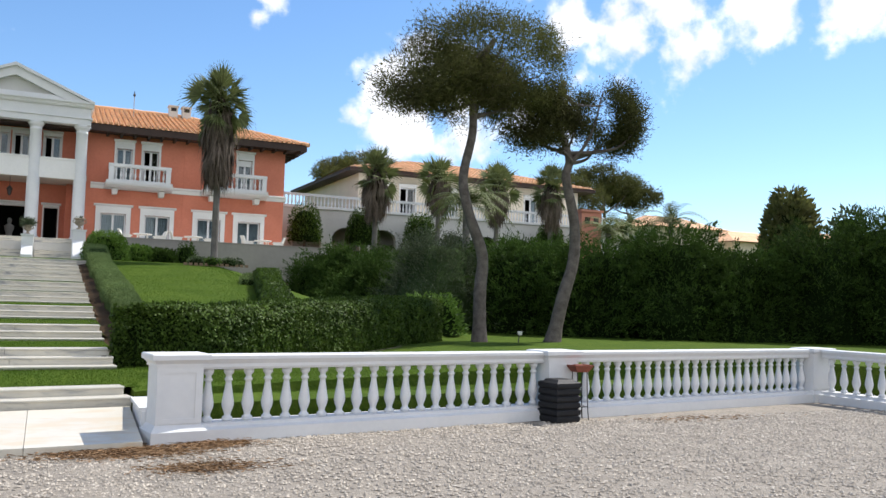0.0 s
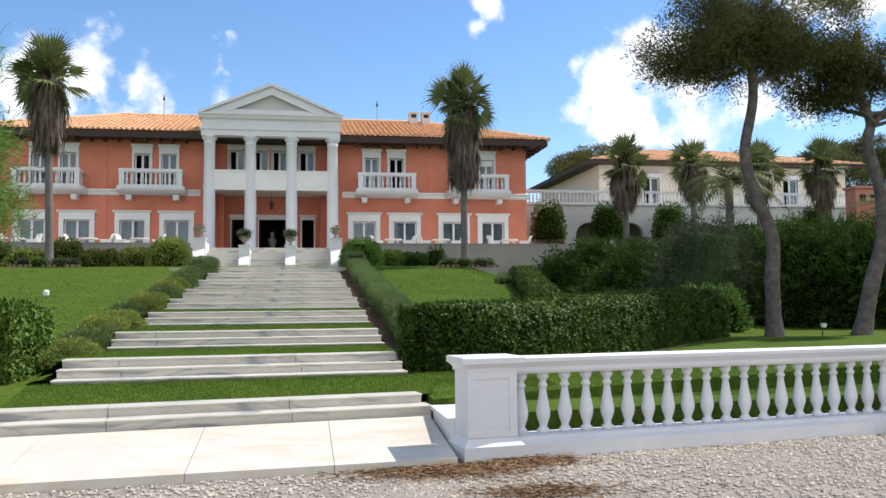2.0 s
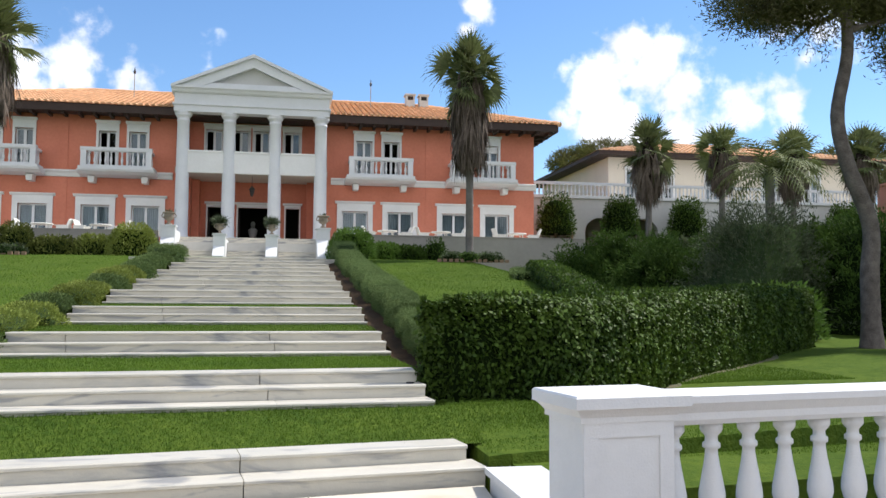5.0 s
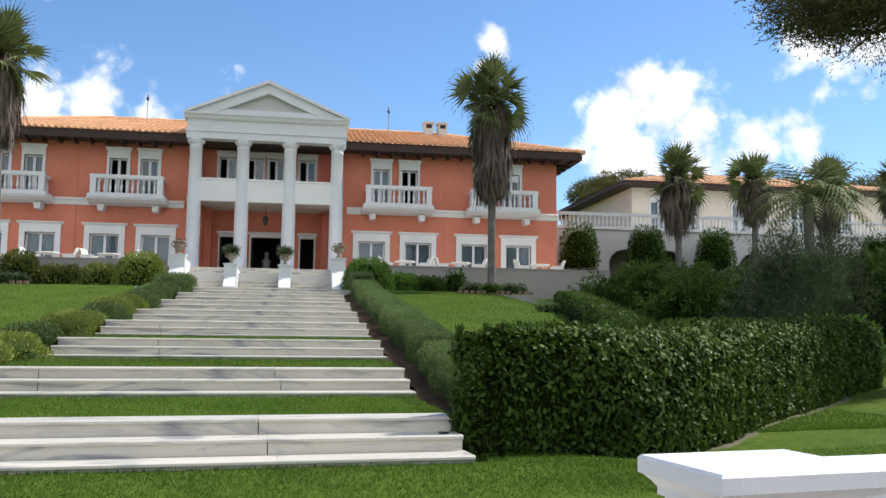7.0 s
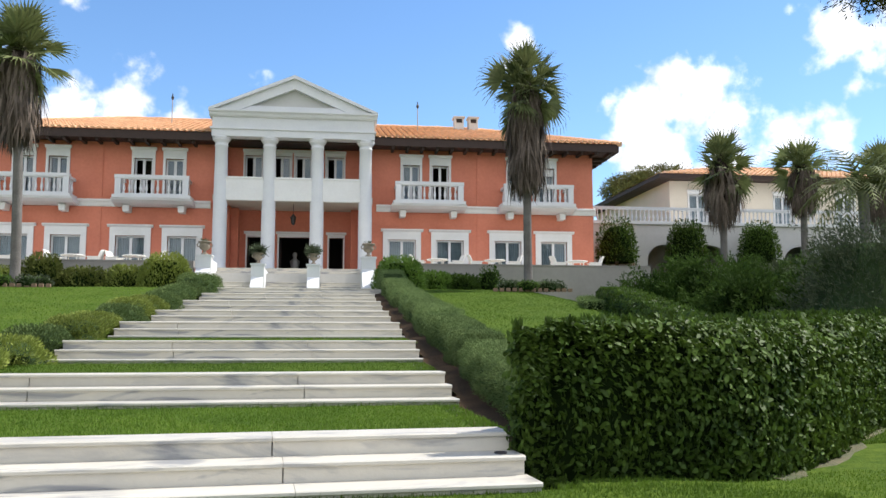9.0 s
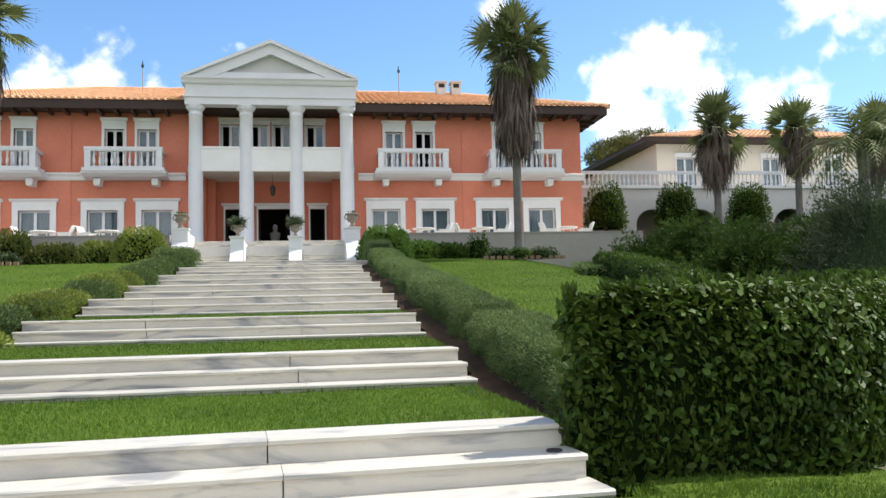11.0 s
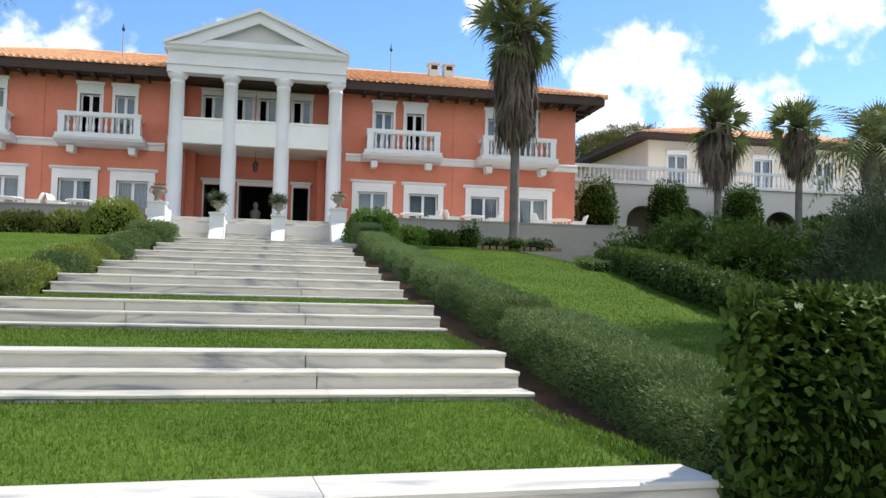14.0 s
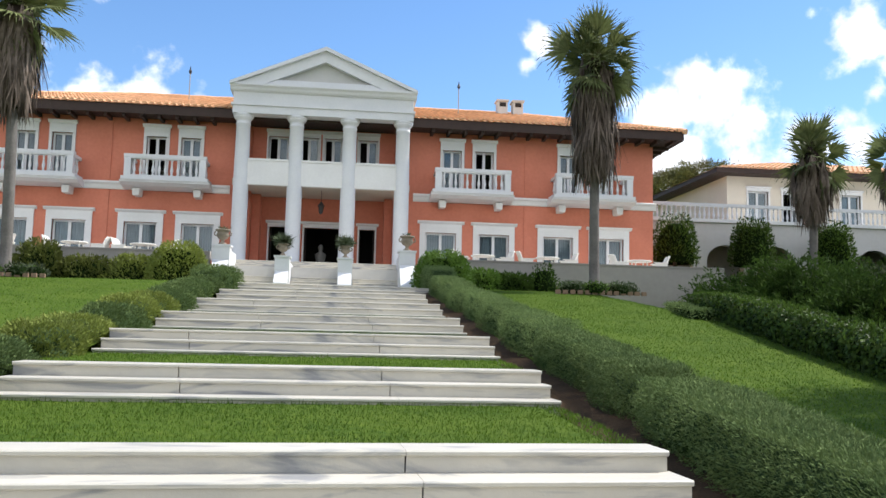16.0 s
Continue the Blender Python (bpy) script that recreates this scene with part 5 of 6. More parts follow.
for k, ln in enumerate((4.2, 1.1, 2.3, 2.2, 2.0, 2.1, 2.2, 2.0, 2.1, 1.9)):
    hh = (0.37, 0.41, 0.38, 0.42, 0.39, 0.42, 0.40, 0.44, 0.46, 0.66)[k]
    w = 0.80 - 0.04 * (k % 3) + (0.10 if k > 7 else 0.05 if k == 0 else 0)
    n = max(3, int(ln / 0.5))
    line = []
    for i in range(n + 1):
        yy = y + 0.05 + (ln - 0.10) * i / n
        line.append((1.70 + (0.06 if k == 0 else 0) + 0.04 * noise.noise((yy * 0.8, 2.0, 1.0)), yy, slope(yy) - 0.02, (hh + 0.02) * (1 + 0.10 * noise.noise((yy * 1.1, 1.0, 4.0)))))
    hedge("low_shrub", line, w, hh, "low clipped grey-green shrub edging the garden steps", 0.030, M_SANTO, 10500 if y < 22 else 4600, core_mat=M_SHRUBSHADE, round_top=0.36, rough=0.22, group="low shrubs along the steps", seed=500 + k,
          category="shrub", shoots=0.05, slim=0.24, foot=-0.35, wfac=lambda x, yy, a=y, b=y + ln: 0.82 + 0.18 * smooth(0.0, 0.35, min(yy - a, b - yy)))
    y += ln
y = 16.3
for k in range(16):
    big = 0.42 + 0.12 * noise.noise((k * 1.7, 3.0, 0.0)) + (0.22 if k > 13 else 0)
    mound("low_shrub", (-4.13 + 0.08 * noise.noise((k * 2.3, 0, 0)), y, slope(y) - 0.06), 0.44 + (0.1 if k > 13 else 0), 0.78 + 0.15 * noise.noise((k * 1.3, 8.0, 0)), big, 0.05, (M_YELLOWISH if k % 3 != 1 else M_SANTO) if k < 10 else M_SANTO, 5200, "loose yellow-green low shrub edging the garden steps", "shrub", "low shrubs along the steps", seed=540 + k, lumps=0.45, slim=0.34, core=M_SHRUBSHADE)
    y += 1.3 + 0.3 * noise.noise((k * 3.1, 1.0, 0))
# bare soil under the low hedges
for x0, x1, soil in ((1.0, 2.0, True), (-4.45, -3.8, False)):
    m = Mesh()
    yy = [14.75 + 0.6 * i for i in range(38)]
    for y in yy:
        z = slope(y)
        m.v += [(x0, y, z - 0.06), ((x0 + x1) / 2, y, max(z, slope(y)) + 0.03), (x1, y, slope(y) + 0.02)]
    m.f = [(3 * i + j, 3 * i + j + 1, 3 * i + j + 4, 3 * i + j + 3) for i in range(len(yy) - 1) for j in range(2)]
    if soil:
        tagged(part("soil_bed", m, M_SOIL), "dark bare soil under the low shrubs", "soil", kind="structure")
    else:
        tagged(part("lawn_edge", m, M_LAWN), "sloping lawn edge beside the garden steps", "lawn", kind="structure")

for side in (1, -1):
    X = lambda d: VC + side * d
    mound("round_bush", (X(4.25), 41.0, 3.1), 0.95, 0.8, 1.45, 0.10, M_BRIGHT if side > 0 else M_YELLOWISH, 5200, "round bright green bush beside the portico stairs", "bush", "bushes along the terrace wall", seed=21 + side)
    for k, (d, h, rr) in enumerate(((5.7, 0.95, 0.75), (6.7, 0.85, 0.7)) if side > 0 else ((5.8, 1.05, 0.9), (7.3, 1.0, 0.95), (8.7, 1.45, 0.8), (10.4, 1.0, 1.0), (11.8, 1.35, 0.9), (13.8, 1.2, 1.2), (16.0, 1.35, 1.4))):
        mound("wall_shrub", (X(d), 41.7, 3.1), rr, 0.6, h, 0.12, (M_CONIF if k % 2 else M_BRIGHT) if side > 0 else (M_SHRUB if k % 3 else M_YELLOWISH), 2400, "loose green shrub against the terrace wall", "shrub", "bushes along the terrace wall", seed=31 + k + side, lumps=0.4)
mound("wall_shrub", (VC + 7.9, 42.0, 3.1), 0.5, 0.4, 1.2, 0.12, M_CONIF, 420, "sparse climbing shrub on the terrace wall", "shrub", "bushes along the terrace wall", seed=47, lumps=0.5)

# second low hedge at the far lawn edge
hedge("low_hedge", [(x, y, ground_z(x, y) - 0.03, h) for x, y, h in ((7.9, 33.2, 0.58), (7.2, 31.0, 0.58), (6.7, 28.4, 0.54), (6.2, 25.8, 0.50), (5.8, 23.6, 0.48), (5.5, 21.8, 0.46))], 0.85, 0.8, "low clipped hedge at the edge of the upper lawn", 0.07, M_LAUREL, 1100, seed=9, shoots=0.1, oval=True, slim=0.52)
hedge("low_hedge", [(x, y, ground_z(x, y) - 0.03, 0.24) for x, y in ((7.2, 33.4), (6.6, 31.2), (6.2, 29.4))], 0.5, 0.4, "straggling low grey border shrub by the lawn", 0.05, M_SANTO, 700, seed=10, shoots=0.0, category="shrub", rough=0.4)
# bare earth along the foot of the long hedge
m = Mesh()
foot = path_points([(2.5, 15.36, 0), (3.5, 16.25, 0), (4.85, 17.7, 0), (6.6, 19.4, 0), (8.1, 20.95, 0)], 0.3)
for i, q in enumerate(foot):
    d = (foot[min(i + 1, len(foot) - 1)] - foot[max(i - 1, 0)]).normalized()
    w = 0.74 + 0.16 * noise.noise((q.x * 2, q.y * 2, 0))
    for e in (0.3, w - 0.1, w):
        x, y = q.x + d.y * e, q.y - d.x * e
        m.v.append((x, y, ground_z(x, y) + (0.012 if e < w else -0.03)))
m.f = [(3 * i + j, 3 * i + j + 1, 3 * i + j + 4, 3 * i + j + 3) for i in range(len(foot) - 1) for j in range(2)]
tagged(part("soil_strip", m, M_EARTH), "light brown bare earth along the hedge foot", "soil", kind="structure")
# flower bed round the palms
for px, py in ((6.53, 38.0), (-10.5, 38.5)):
    z = ground_z(px, py)
    for k in range(7):
        a = 0.9 * k
        mound("bed_plant", (px + 0.9 * math.cos(a), py - 0.25 + 0.45 * math.sin(a), z), 0.36, 0.3, 0.32, 0.09, M_BRIGHT if k % 2 else M_OLIVE, 220, "small leafy bedding plant at the palm foot", "plant", "bedding plants", seed=60 + k)
    for k in range(13):
        b = thing("edging_brick", (px - 1.3 + 0.215 * k, py - 0.85 + 0.02 * abs(k - 6), z), "upright terracotta edging brick of the palm bed", "brick", "edging bricks")
        part("brick_body", Mesh().box(-0.07, 0.07, -0.04, 0.04, -0.05, 0.055).box(-0.06, 0.06, -0.035, 0.035, 0.055, 0.067), M_BRICK, b)


# ---- trees ----
def trunk_curve(pts, r0, r1, n=10, sub=6):
    """A smooth tapering trunk through points."""
    P = [Vector(p) for p in pts]
    out = []
    for i in range(len(P) - 1):
        p0, p1, p2, p3 = P[max(i - 1, 0)], P[i], P[i + 1], P[min(i + 2, len(P) - 1)]
        for s in range(sub):
            t = s / sub
            out.append(0.5 * ((2 * p1) + (p2 - p0) * t + (2 * p0 - 5 * p1 + 4 * p2 - p3) * t * t + (3 * p1 - p0 - 3 * p2 + p3) * t ** 3))
    out.append(P[-1])
    k = len(out)
    rad = [(r0 + (r1 - r0) * (i / (k - 1)) ** 0.8) * (1 + 0.06 * noise.noise((i * 0.9, r0, 0))) * (1.35 - 0.35 * min(1, i / 3)) for i in range(k)]
    return out, rad


def pine(name, base, bends, r0, crown, label, seed, tufts=900, needle=0.16, per=26, category="pine tree", limbs=12, needles=M_PINE, gap=-0.02, thin=0.20):
    """crown: list of ellipsoids (centre, radii, weight), offsets from the base."""
    r = np.random.default_rng(seed)
    th = thing(name, base, label, category)
    pts, rad = trunk_curve(bends, r0, r0 * 0.42)
    part("trunk", Mesh().tube(pts, rad, 12), M_BARK, th, smooth=True)
    tips = []
    W = np.array([c[2] for c in crown])
    for i in range(limbs):
        c = crown[i % len(crown)]
        s = pts[int(len(pts) * r.uniform(0.66, 0.98))]
        e = Vector(c[0]) + Vector([float(r.uniform(-0.75, 0.75)) * c[1][k] for k in range(3)])
        mid = s.lerp(e, 0.5) + Vector((float(r.normal(0, 0.2)), float(r.normal(0, 0.2)), -0.25))
        bp, br = trunk_curve([s, mid, e], r0 * 0.34, 0.018, sub=5)
        part("limb", Mesh().tube(bp, br, 6), M_BARK, th, smooth=True)
        tips += [bp[k] for k in range(4, len(bp))]
    # clumps of needles, thick near the crown's skin, with gaps between
    V = []
    ci = r.choice(len(crown), tufts, p=W / W.sum())
    d = unit(r.normal(size=(tufts, 3)))
    C = np.array([c[0] for c in crown])[ci]
    S = np.array([c[1] for c in crown])[ci]
    P = C + d * S * (r.uniform(0.25, 1.0, (tufts, 1)) ** 0.5)
    keep = np.array([noise.noise((p[0] * 0.9, p[1] * 0.9, p[2] * 1.2 + seed)) > gap for p in P])
    P, d = P[keep], d[keep]
    k = len(P)
    for _ in range(per):
        off = r.normal(0, 0.17, (k, 3))
        D = d * 0.6 + r.normal(0, 0.8, (k, 3)) + np.array([0, 0, 0.25])
        V.append(leaf_quads(P + off, D, needle, needle * thin, r))
    part("crown", quads_mesh("crown", needles, np.concatenate(V)), needles, th)
    return th


T1 = Vector((11.2, 21.6, 0.72))
pine("umbrella_pine", T1, [(0, 0, -0.1), (-0.02, 0, 1.4), (0.02, 0, 2.5), (-0.45, 0, 3.7), (-0.62, 0.05, 4.7), (-0.36, 0.05, 6.0), (-0.38, 0.0, 7.3), (-0.10, 0, 8.2), (0.25, 0, 8.8)], 0.20,
     [((-1.9, 0, 7.35), (1.35, 1.3, 1.0), 1.0), ((-0.7, -0.3, 8.35), (1.7, 1.7, 1.05), 1.8), ((0.8, 0.2, 8.4), (1.75, 1.6, 1.1), 1.8), ((-0.9, 0.3, 6.95), (1.3, 1.2, 0.85), 0.8), ((1.6, 0.4, 7.5), (1.2, 1.2, 0.9), 1.0), ((0.6, 0.0, 7.6), (1.1, 1.2, 0.8), 0.7), ((0.2, 0, 6.6), (0.7, 0.8, 0.4), 0.2), ((-2.5, -0.4, 6.9), (1.05, 1.0, 0.7), 0.7)],
     "tall leaning umbrella pine with bare curved trunk", 11, tufts=6600, needle=0.12, gap=0.0)
T2 = Vector((13.9, 21.9, 0.72))
pine("umbrella_pine", T2, [(-0.1, 0, -0.1), (0.25, 0, 1.3), (0.62, 0, 2.5), (0.62, 0, 3.7), (0.30, 0, 5.0), (0.40, 0, 5.6), (0.05, 0.05, 6.7), (0.15, 0, 8.0)], 0.22,
     [((1.55, 0, 7.15), (1.4, 1.3, 0.85), 1.5), ((0.35, 0, 7.55), (1.2, 1.2, 0.8), 1.2), ((2.05, 0.2, 6.55), (0.95, 1.0, 0.6), 0.7), ((-0.8, 0.3, 6.5), (1.0, 1.0, 0.6), 0.5), ((-0.6, 0, 5.95), (0.75, 0.8, 0.4), 0.25)],
     "leaning umbrella pine with thinner olive-green crown", 12, tufts=4000, needle=0.12, gap=0.02)


pine("young_pine", (-7.4, 14.2, 0.42), [(0, 0, -0.1), (0.1, 0, 1.6), (0.0, 0.1, 3.2), (0.1, 0, 5.2)], 0.13,
     [((1.7, 0, 3.5), (1.35, 1.0, 0.55), 1.0), ((1.9, 0.2, 2.5), (1.15, 0.9, 0.5), 0.9), ((1.5, -0.2, 4.5), (1.2, 0.9, 0.5), 0.9), ((0.4, 0, 3.2), (1.4, 1.2, 1.9), 1.6), ((1.3, 0.1, 1.6), (0.9, 0.8, 0.5), 0.6), ((0.2, 0, 5.3), (0.9, 0.8, 0.8), 0.6)],
     "young pine with soft bright green needles above the hedge", 14, tufts=3400, needle=0.17, per=54, needles=M_YOUNG, gap=-0.16, thin=0.075)


def fan_frond(r, stalk, blade, n=15, droop=0.30, spread=64):
    """One fan leaf at the origin along +x: stalk, joined folds, and split tips that hang. Returns corners of triangles."""
    V = []
    e = np.array([stalk, 0, -0.06 * stalk])
    V.append([[0, -0.022, 0], [0, 0.022, 0], e])
    V.append([[0, 0, 0.022], [0, 0, -0.022], e])
    roll = r.normal(0, 0.75)
    cr, sr = math.cos(roll), math.sin(roll)
    for i in range(n):
        a = math.radians(-spread + 2 * spread * i / (n - 1))
        L = blade * (0.74 + 0.26 * math.cos(a)) * r.uniform(0.90, 1.08)
        d = np.array([math.cos(a), math.sin(a) * cr, math.sin(a) * sr])
        side = np.array([-math.sin(a), math.cos(a) * cr, math.cos(a) * sr])
        w = 0.48 * L * math.tan(math.radians(spread / (n - 1))) * 1.05
        fold = np.array([0, 0, 0.02 * blade * (-1) ** i])
        mid = e + d * L * 0.48 + np.array([0, 0, -0.04 * L])
        bend = e + d * L * 0.84 + np.array([0, 0, -0.35 * droop * L - 0.05 * L])
        tip = e + d * L * 0.97 + np.array([0, 0, -droop * L * r.uniform(0.7, 1.6)])
        V.append([e, mid - side * w + fold, mid + side * w - fold])
        V.append([mid - side * w + fold, bend + side * w * 0.3, mid + side * w - fold])
        V.append([bend - side * w * 0.35, tip, bend + side * w * 0.35])
    return np.array([[np.array(q, float) for q in tri] for tri in V])


def place(V, yaw, pitch, at):
    cy, sy, cp, sp = math.cos(yaw), math.sin(yaw), math.cos(pitch), math.sin(pitch)
    R = np.array([[cy * cp, -sy, -cy * sp], [sy * cp, cy, -sy * sp], [sp, 0, cp]])
    return V @ R.T + np.array(at)


def fan_palm(at, height, skirt, label, seed, r0=0.20, blade=0.85, fronds=34, dead=150, lean=(0, 0), detail=15, skirt_r=0.65, taper=0.75):
    """height: where the crown springs; skirt: how far the dead leaves hang below it; taper: the skirt's width at its foot."""
    r = np.random.default_rng(seed)
    th = thing("fan_palm", at, label, "palm tree", "fan palms")
    top = Vector((lean[0], lean[1], height))
    pts = [Vector((lean[0] * t, lean[1] * t + 0.04 * math.sin(5 * t), height * t - 0.05)) for t in [i / 48 for i in range(49)]]
    rad = [r0 * (1.45 if i == 0 else 1.30 if i == 1 else 1.15 if i == 2 else 1.0 - 0.22 * i / 48) * (1 + 0.030 * (i % 2)) for i in range(49)]
    part("trunk", Mesh().tube(pts, rad, 14), M_PALMBARK, th, smooth=True)
    V = []
    for k in range(fronds):
        u = (k + 0.5) / fronds
        pitch = math.radians(-64 + 150 * u + r.normal(0, 9))
        V.append(place(fan_frond(r, blade * r.uniform(0.28, 0.88), blade * r.uniform(0.78, 1.0), detail, 0.34 - 0.24 * u), 2.4 * k + r.normal(0, 0.25), pitch, (top.x, top.y, top.z - 0.30 + 0.50 * u)))
    for k in range(fronds):
        V.append(place(fan_frond(r, blade * 0.12, blade * r.uniform(0.45, 0.75), detail, 0.2), 2.4 * k + 1.1, math.radians(-70 + 155 * (k + 0.5) / fronds), (top.x, top.y, top.z - 0.15 + 0.3 * k / fronds)))
    part("crown", quads_mesh("crown", M_PALM, np.concatenate(V), 3), M_PALM, th)
    # filler tube closes the crown's middle, its dark colour painted shade
    part("heart", Mesh().tube([(top.x, top.y, top.z - 0.4), (top.x, top.y, top.z), (top.x, top.y, top.z + 0.35), (top.x, top.y, top.z + 0.6)], [0.34, 0.30, 0.16, 0.04], 10), M_PALMSHADE, th)
    if skirt > 0:
        V = []
        low = top.z - skirt + blade * 0.95
        wide = lambda t: skirt_r * (0.70 + 0.30 * math.sin(math.pi * min(1.0, 0.12 + 0.9 * t)) if t < 0.5 else 1.0 - (1.0 - taper) * ((t - 0.5) * 2) ** 1.5)
        for k in range(dead):
            t = r.uniform(0, 1)
            z = top.z + 0.05 - (top.z + 0.05 - low) * t
            q = 1 - z / height
            ax, ay, yaw = top.x * (1 - q), top.y * (1 - q), r.uniform(0, 6.283)
            rr = wide(t) * r.uniform(0.60, 1.05)
            co, si = math.cos(yaw), math.sin(yaw)
            knee = np.array([ax + rr * co, ay + rr * si, z])
            V.append([[ax + 0.15 * co - 0.02 * si, ay + 0.15 * si + 0.02 * co, z + 0.12], [ax + 0.15 * co + 0.02 * si, ay + 0.15 * si - 0.02 * co, z + 0.12], knee])
            for _ in range(8):
                sway = np.array([r.normal(0, 0.13), r.normal(0, 0.13), -1.0])
                L = blade * r.uniform(0.65, 1.25)
                w = np.array([-si, co, 0]) * r.uniform(0.018, 0.042)
                mid, tip = knee + sway * L * 0.5 + np.array([co, si, 0]) * 0.03, knee + sway * L - np.array([co, si, 0]) * 0.04
                V.append([knee, mid - w, mid + w])
                V.append([mid - w, tip, mid + w])
        part("dead_skirt", quads_mesh("dead_skirt", M_DEADPALM, np.array([[np.array(p, float) for p in tri] for tri in V]), 3), M_DEADPALM, th, "hanging skirt of dead brown leaves")
        # added core behind the hanging leaves, darkened as shade within the skirt
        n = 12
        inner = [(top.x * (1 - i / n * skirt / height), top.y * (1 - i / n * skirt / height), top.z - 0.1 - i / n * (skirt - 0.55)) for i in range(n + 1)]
        part("skirt_shade_core", Mesh().tube(inner, [0.68 * wide(i / n) for i in range(n + 1)], 10), M_PALMSHADE, th)
    return th


fan_palm((6.53, 38.0, 3.12), 7.25, 3.95, "tall fan palm with long brown skirt before the terrace wall", 31, blade=1.16, fronds=48, dead=330, skirt_r=0.64, r0=0.155, taper=0.85)
fan_palm((-10.5, 38.5, 3.12), 8.0, 3.5, "tall fan palm with drooping leaves and brown skirt", 32, blade=1.22, r0=0.165, fronds=46, dead=280, skirt_r=0.68, lean=(-0.2, 0), taper=0.45)


def feather_palm(at, height, label, seed, reach=2.6, fronds=34):
    r = np.random.default_rng(seed)
    th = thing("date_palm", at, label, "palm tree")
    part("trunk", Mesh().tube([(0, 0, -0.1), (0.05, 0, height * 0.5), (0, 0, height)], [0.22, 0.18, 0.17], 10), M_PALMBARK, th, smooth=True)
    V = []
    for k in range(fronds):
        yaw, el = r.uniform(0, 6.283), math.radians(r.uniform(5, 85))
        L = reach * r.uniform(0.8, 1.1)
        pos = np.array([0, 0, height])
        d = np.array([math.cos(el), 0, math.sin(el)])
        n = 14
        for i in range(n):
            t = (i + 1) / n
            step = L / n
            q = pos + d * step
            for s in (-1, 1):
                ld = unit((d * 0.8 + np.array([0, s * 0.75, -0.25]))[None])[0]
                l = 0.62 * math.sin(math.pi * min(1, 0.25 + 0.75 * t)) + 0.12
                w = 0.022
                V.append(place(np.array([[pos - d * w * 2, pos + d * w * 2, pos + ld * l]]), yaw, 0, (0, 0, 0)))
            V.append(place(np.array([[pos + [0, -0.02, 0], pos + [0, 0.02, 0], q]]), yaw, 0, (0, 0, 0)))
            pos = q
            d = unit((d + np.array([0.05, 0, -0.16]))[None])[0]
    part("crown", quads_mesh("crown", M_PALM, np.concatenate(V), 3), M_PALM, th)


# ---- dark belt of conifers and shrubs on the boundary ----
BELT = [(12.7, 40.4, 2.1, 2.6, 2.9), (12.9, 37.2, 2.2, 2.5, 2.85), (12.8, 33.5, 2.3, 2.5, 2.95), (14.2, 30.6, 2.2, 2.6, 3.0), (16.6, 28.3, 2.3, 2.7, 3.1), (15.0, 34.5, 2.4, 2.6, 2.6), (18.9, 26.6, 2.4, 3.1, 3.5), (21.3, 25.2, 2.4, 3.4, 3.6),
        (23.6, 24.0, 2.4, 3.5, 3.8), (26.0, 22.8, 2.5, 3.7, 4.1), (28.5, 21.6, 2.6, 3.9, 4.4), (31.0, 20.4, 2.6, 4.0, 4.5), (33.6, 19.0, 2.6, 4.0, 4.6), (36.5, 17.0, 2.8, 4.0, 4.6), (39.0, 14.0, 3.0, 4.0, 4.6), (41.0, 10.0, 3.0, 4.0, 4.6)]
for k, (x, y, rr, h0, h) in enumerate(BELT):
    z = ground_z(x, y)
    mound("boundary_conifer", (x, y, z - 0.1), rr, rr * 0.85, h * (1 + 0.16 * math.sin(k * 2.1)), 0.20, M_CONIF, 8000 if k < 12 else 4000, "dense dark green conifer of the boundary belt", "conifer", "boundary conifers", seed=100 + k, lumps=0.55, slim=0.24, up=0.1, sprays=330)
mound("garden_shrub", (11.0, 24.6, 0.8), 1.25, 0.9, 1.25, 0.13, M_BRIGHT, 1500, "loose leafy shrub at the end of the hedge", "shrub", seed=140, lumps=0.35)
mound("olive_bush", (13.0, 28.6, 1.0), 1.7, 1.5, 3.3, 0.13, M_OLIVE, 9000, "grey-green olive bush before the conifers", "olive tree", seed=141, lumps=0.55, slim=0.22, core=M_SHRUBSHADE, sprays=260)
th = thing("garden_spotlight", (12.3, 21.3, 0.74), "small white garden spotlight on a black spike", "spotlight")
part("spike", Mesh().tube([(0, 0, 0), (0.03, 0, 0.22)], [0.018, 0.015], 6), M_IRON, th)
part("lamp_head", Mesh().lathe([(0.03, 0.0), (0.065, 0.03), (0.075, 0.11), (0.06, 0.12)], 10, (0.05, 0, 0.2)), M_WPLAST, th)
th = thing("garden_spotlight", (-7.25, 26.4, slope(26.4)), "small white garden spotlight on the lawn", "spotlight")
part("lamp_head", Mesh().lathe([(0.03, 0.0), (0.08, 0.05), (0.09, 0.15), (0.05, 0.19)], 10), M_WPLAST, th)

# ---- cream villa behind ----
V2 = Vector((19.6, 57.0, 5.8))
v2 = thing("cream_villa", V2, "cream rendered villa with tiled roof and long terrace", "villa")
holes = [(x, x + 1.15, 2.1, 4.3) for x in (1.2, 3.2, 6.6, 10.6, 13.6)]
part("front_wall", wall_cells(Mesh(), 0, 18.5, 0, 5.1, 0, 0.35, holes), M_CREAM, v2)
part("side_wall", Mesh().box(0.0, 0.35, 0.352, 14, 0, 5.1), M_CREAM, v2)
part("side_wall", Mesh().box(18.15, 18.5, 0.352, 14, 0, 5.1), M_CREAM, v2)
# added near-black panel paints the dark rooms behind the windows
part("dark_backing", Mesh().box(0.36, 18.1, 2.5, 2.6, 0, 5.1), M_INNERSHADE, v2)
